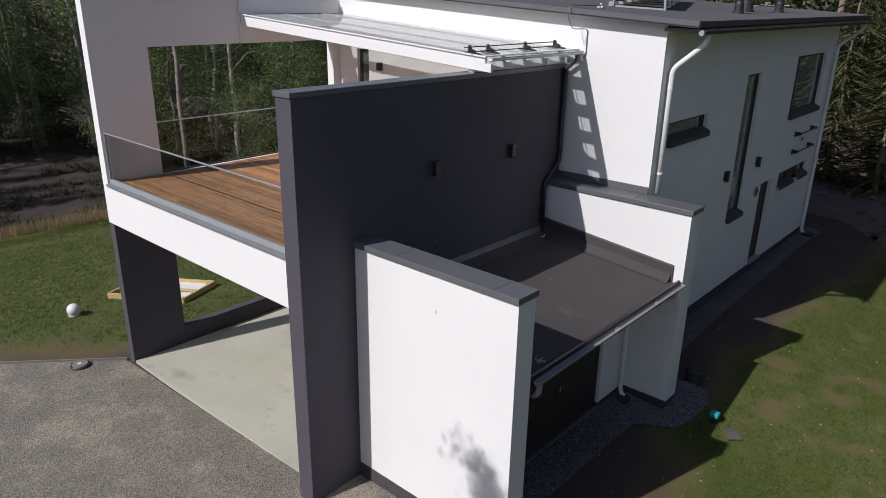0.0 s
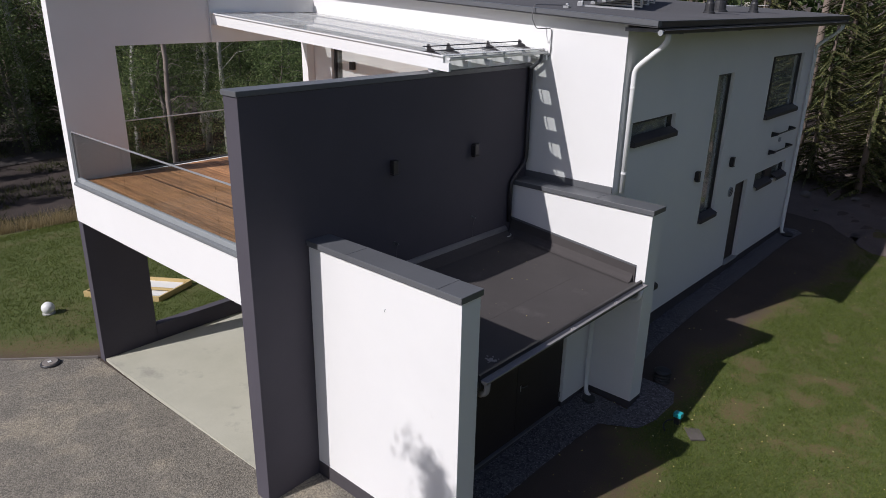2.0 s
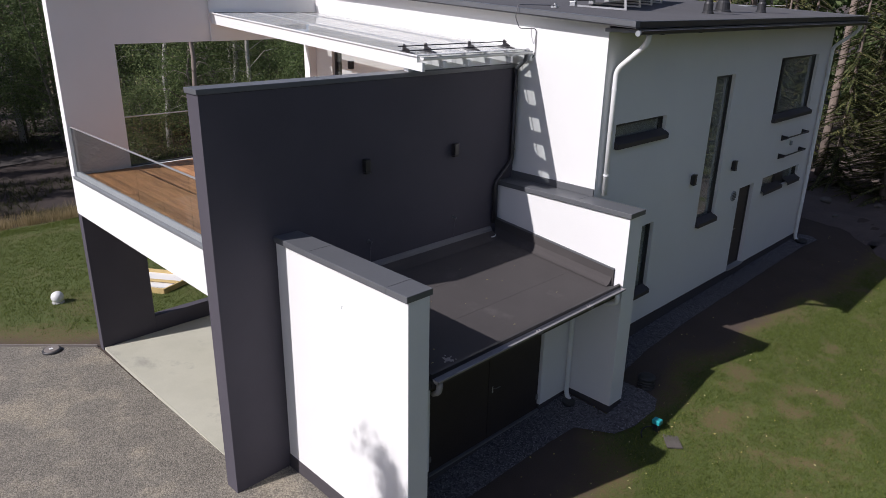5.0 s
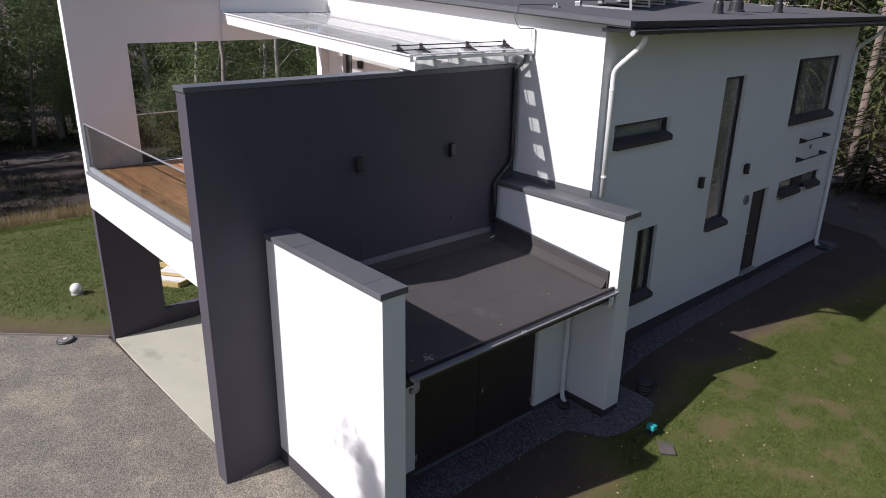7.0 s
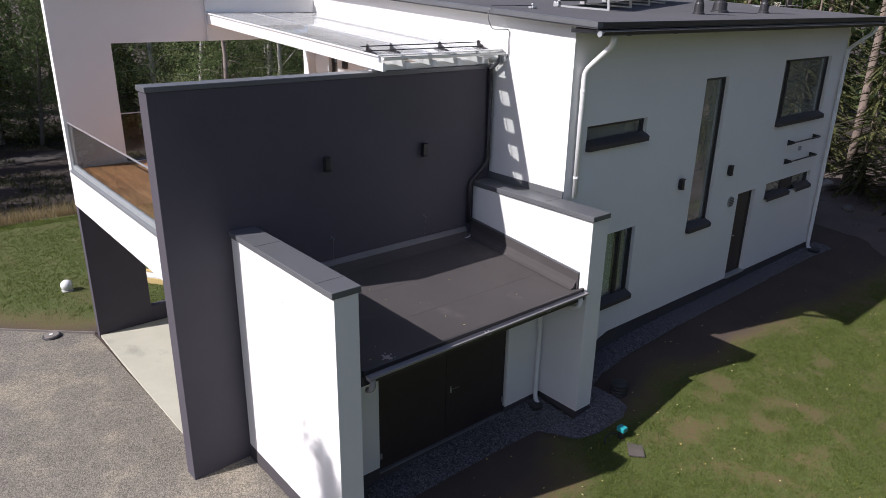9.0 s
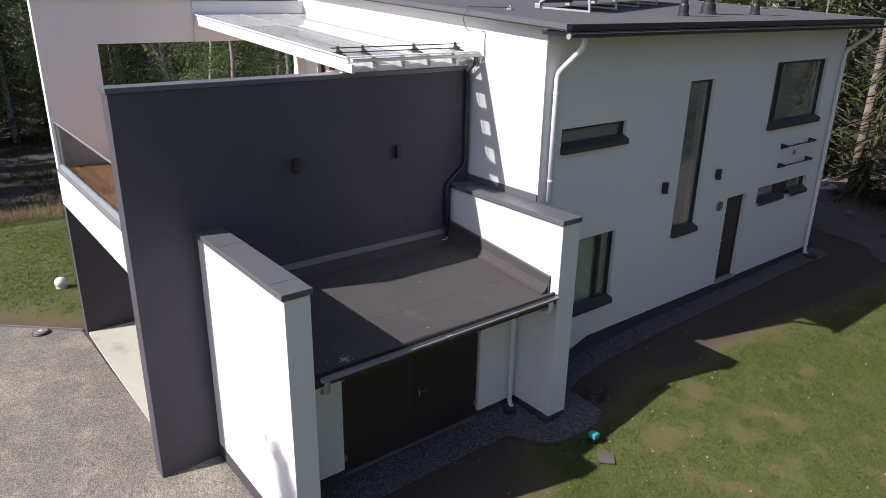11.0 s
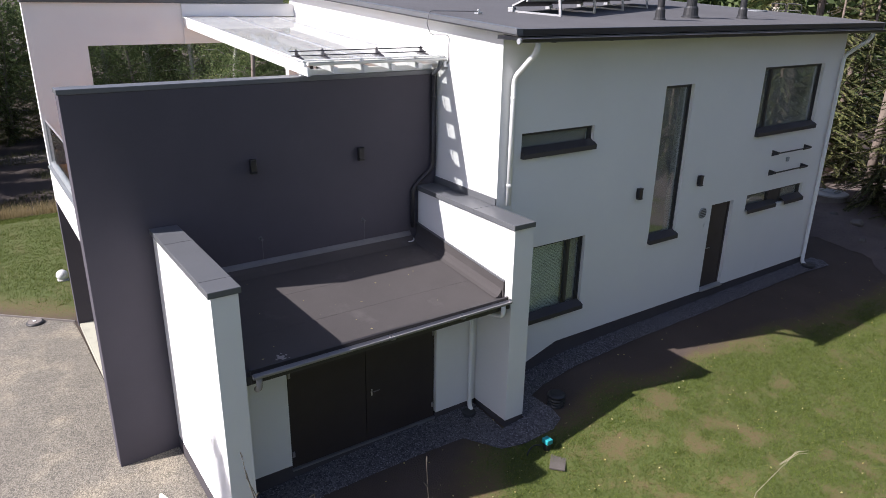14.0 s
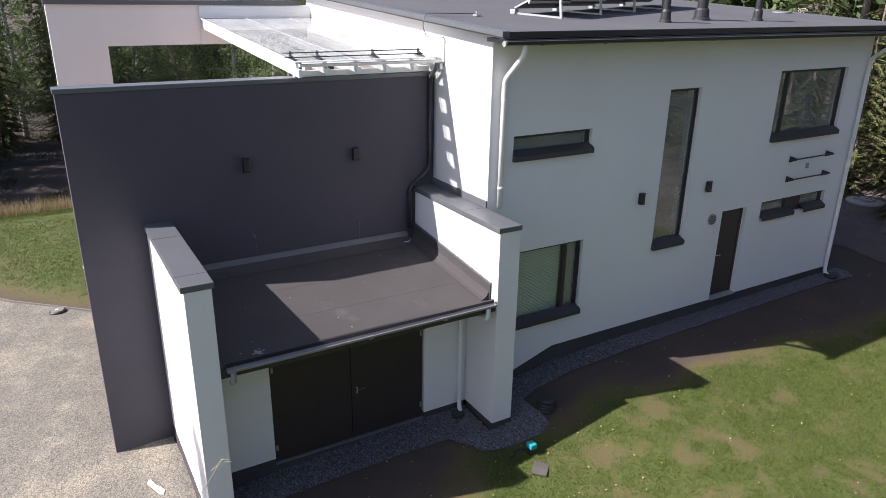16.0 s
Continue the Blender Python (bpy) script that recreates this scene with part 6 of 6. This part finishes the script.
# ---- saplings whose tops reach the edge of the view ----
def leaf_blade(p, a, size, tilt, ob):
    """One small leaf: two halves folded along the midrib, pointed at its tip."""
    d = Vector((math.cos(a), math.sin(a), tilt)) * size
    q = Vector((-math.sin(a), math.cos(a), 0.25)) * size * 0.55
    lb = bmesh.new()
    rib = [lb.verts.new(p + d * k) for k in (0.0, 0.7, 1.4, 2.1)]
    for sign in (1, -1):
        rim = [lb.verts.new(p + d * k + Vector((q.x * sign, q.y * sign, q.z)) * w) for k, w in ((0.35, 0.8), (0.9, 1.0), (1.6, 0.5))]
        lb.faces.new((rib[0], rib[1], rim[1], rim[0]))
        lb.faces.new((rib[1], rib[2], rim[2], rim[1]))
        lb.faces.new((rib[2], rib[3], rim[2]))
    part("leaf", lb, M["alder_leaf"], ob)


def sapling(tip, lean, seed, leaves, side=None):
    """A thin young shoot: a long stem bent near its top, buds, side twigs and a few leaves."""
    r = np.random.default_rng(seed)
    t = Vector(tip)
    elbow = t + Vector((lean[0], lean[1], -0.34))
    foot = Vector((elbow.x + lean[0], elbow.y + lean[1], ground_z(t.x, t.y) - 0.05))
    ob = thing("birch_sapling", foot, "thin young birch shoot with a few leaves", "sapling")
    low = [foot.lerp(elbow, k / 6) + Vector((0.02 * math.sin(k * 1.7 + seed), 0.02 * math.cos(k * 1.3 + seed), 0)) * (0 < k < 6) for k in range(7)]
    top = [elbow.lerp(t, k / 7) + Vector((0.004 * math.sin(k * 2.1 + seed), 0.004 * math.cos(k * 2.6 + seed), 0)) * (k < 7) for k in range(1, 8)]
    stem = low + top
    part("stem", tube(stem, 0.01, 6, [0.014 - 0.0018 * k for k in range(7)] + [0.0017 - 0.00018 * k for k in range(7)]), M["twig"], ob, smooth=True)
    for p in top[1:]:
        part("bud", tube([p, p + Vector((r.normal() * 0.006, r.normal() * 0.006, 0.010))], 0.002, 5, [0.0018, 0.0008]), M["twig"], ob)
    if side:
        e = Vector(side)
        part("twig", tube([top[0], top[0].lerp(e, 0.5) + Vector((0, 0, 0.006)), e], 0.002, 5, [0.0028, 0.002, 0.001]), M["twig"], ob)
    for k in range(leaves):
        p = top[k % 5] + Vector((r.normal() * 0.004, r.normal() * 0.004, 0))
        a = r.uniform(0, 6.28)
        e = p + Vector((math.cos(a) * 0.02, math.sin(a) * 0.02, 0.008))
        part("twig", tube([p, e], 0.001, 4, [0.0012, 0.0008]), M["twig"], ob)
        leaf_blade(e, a + r.normal() * 0.3, r.uniform(0.011, 0.017), r.uniform(-0.5, 0.1), ob)
    return ob


sapling((2.635, 4.53, 7.12), (0.05, 0.05), 50, 1, (2.592, 4.545, 7.06))
sapling((3.01, 4.735, 7.262), (0.01, 0.02), 51, 4)
sapling((2.86, 4.588, 7.156), (0.0, 0.02), 54, 3)
stalk = thing("grass_stalk", (3.30, 5.10, ground_z(3.3, 5.10)), "dry straw-coloured grass stalk with a thin bent head", "grass stalk")
part("stem", tube([(3.30, 5.10, ground_z(3.3, 5.10) - 0.03), (3.29, 5.09, 4.2), (3.31, 5.12, 6.6), (3.36, 5.17, 7.24), (3.388, 5.202, 7.315)], 0.003, 5, [0.004, 0.003, 0.0012, 0.0006, 0.0004]), M["straw"], stalk, smooth=True)
for dx_, dy_, dz_ in ((0.017, 0.019, 0.016), (0.015, 0.021, 0.009), (0.006, 0.012, 0.012)):
    part("spikelet", tube([(3.388 - dx_ * 0.6, 5.202 - dy_ * 0.6, 7.30), (3.388 + dx_ * 0.4, 5.202 + dy_ * 0.4, 7.315 + dz_ * 0.8), (3.388 + dx_, 5.202 + dy_, 7.315 + dz_)], 0.001, 4, [0.0004, 0.0006, 0.0003]), M["straw"], stalk)

# stones and roots on the soil bank
def rock(x, y, r_, seed):
    ob = thing("rock", (x, y, ground_z(x, y)), "rough grey-brown stone on the bare soil", "rock", "stones on the soil bank")
    bm = bmesh.new()
    bmesh.ops.create_icosphere(bm, subdivisions=2, radius=r_, matrix=Matrix.Translation((x, y, ground_z(x, y) + r_ * 0.3)))
    for v in bm.verts:
        v.co += Vector((1, 1, 0.7)) * 0.35 * r_ * noise.noise(v.co * (1.2 / r_) + Vector((seed, 0, 0)))
        v.co.z = ground_z(x, y) + r_ * 0.3 + (v.co.z - ground_z(x, y) - r_ * 0.3) * 0.7
    part("stone_body", bm, M["rock"], ob)


for i, (x, y, r_) in enumerate(((-5.6, 26.2, 0.18), (-4.2, 26.9, 0.14), (-6.6, 26.8, 0.12), (-3.0, 25.6, 0.13), (-7.2, 25.9, 0.14), (-1.6, 26.0, 0.18), (0.4, 25.2, 0.16), (-5.0, 25.4, 0.09))):
    rock(x, y, r_, i * 3.1)
av, af = [], []
for _ in range(34):
    x, y, r_ = rng.uniform(-7.0, -4.35), rng.uniform(6.8, 11.0), rng.uniform(0.005, 0.016)
    z, a = annex_z(x) + 0.022, rng.uniform(0, 6.28)
    k = len(av)
    for q in range(4):
        av.append((x + r_ * math.cos(a + q * 1.57) * (1.6 if q % 2 else 0.6), y + r_ * math.sin(a + q * 1.57) * (1.6 if q % 2 else 0.6), z + 0.004 * (q == 2)))
    af.append((k, k + 1, k + 2, k + 3))
scatter_mesh("roof_litter", av, af, M["fallen"], "pale bits of leaf litter on the felt roof", "litter")
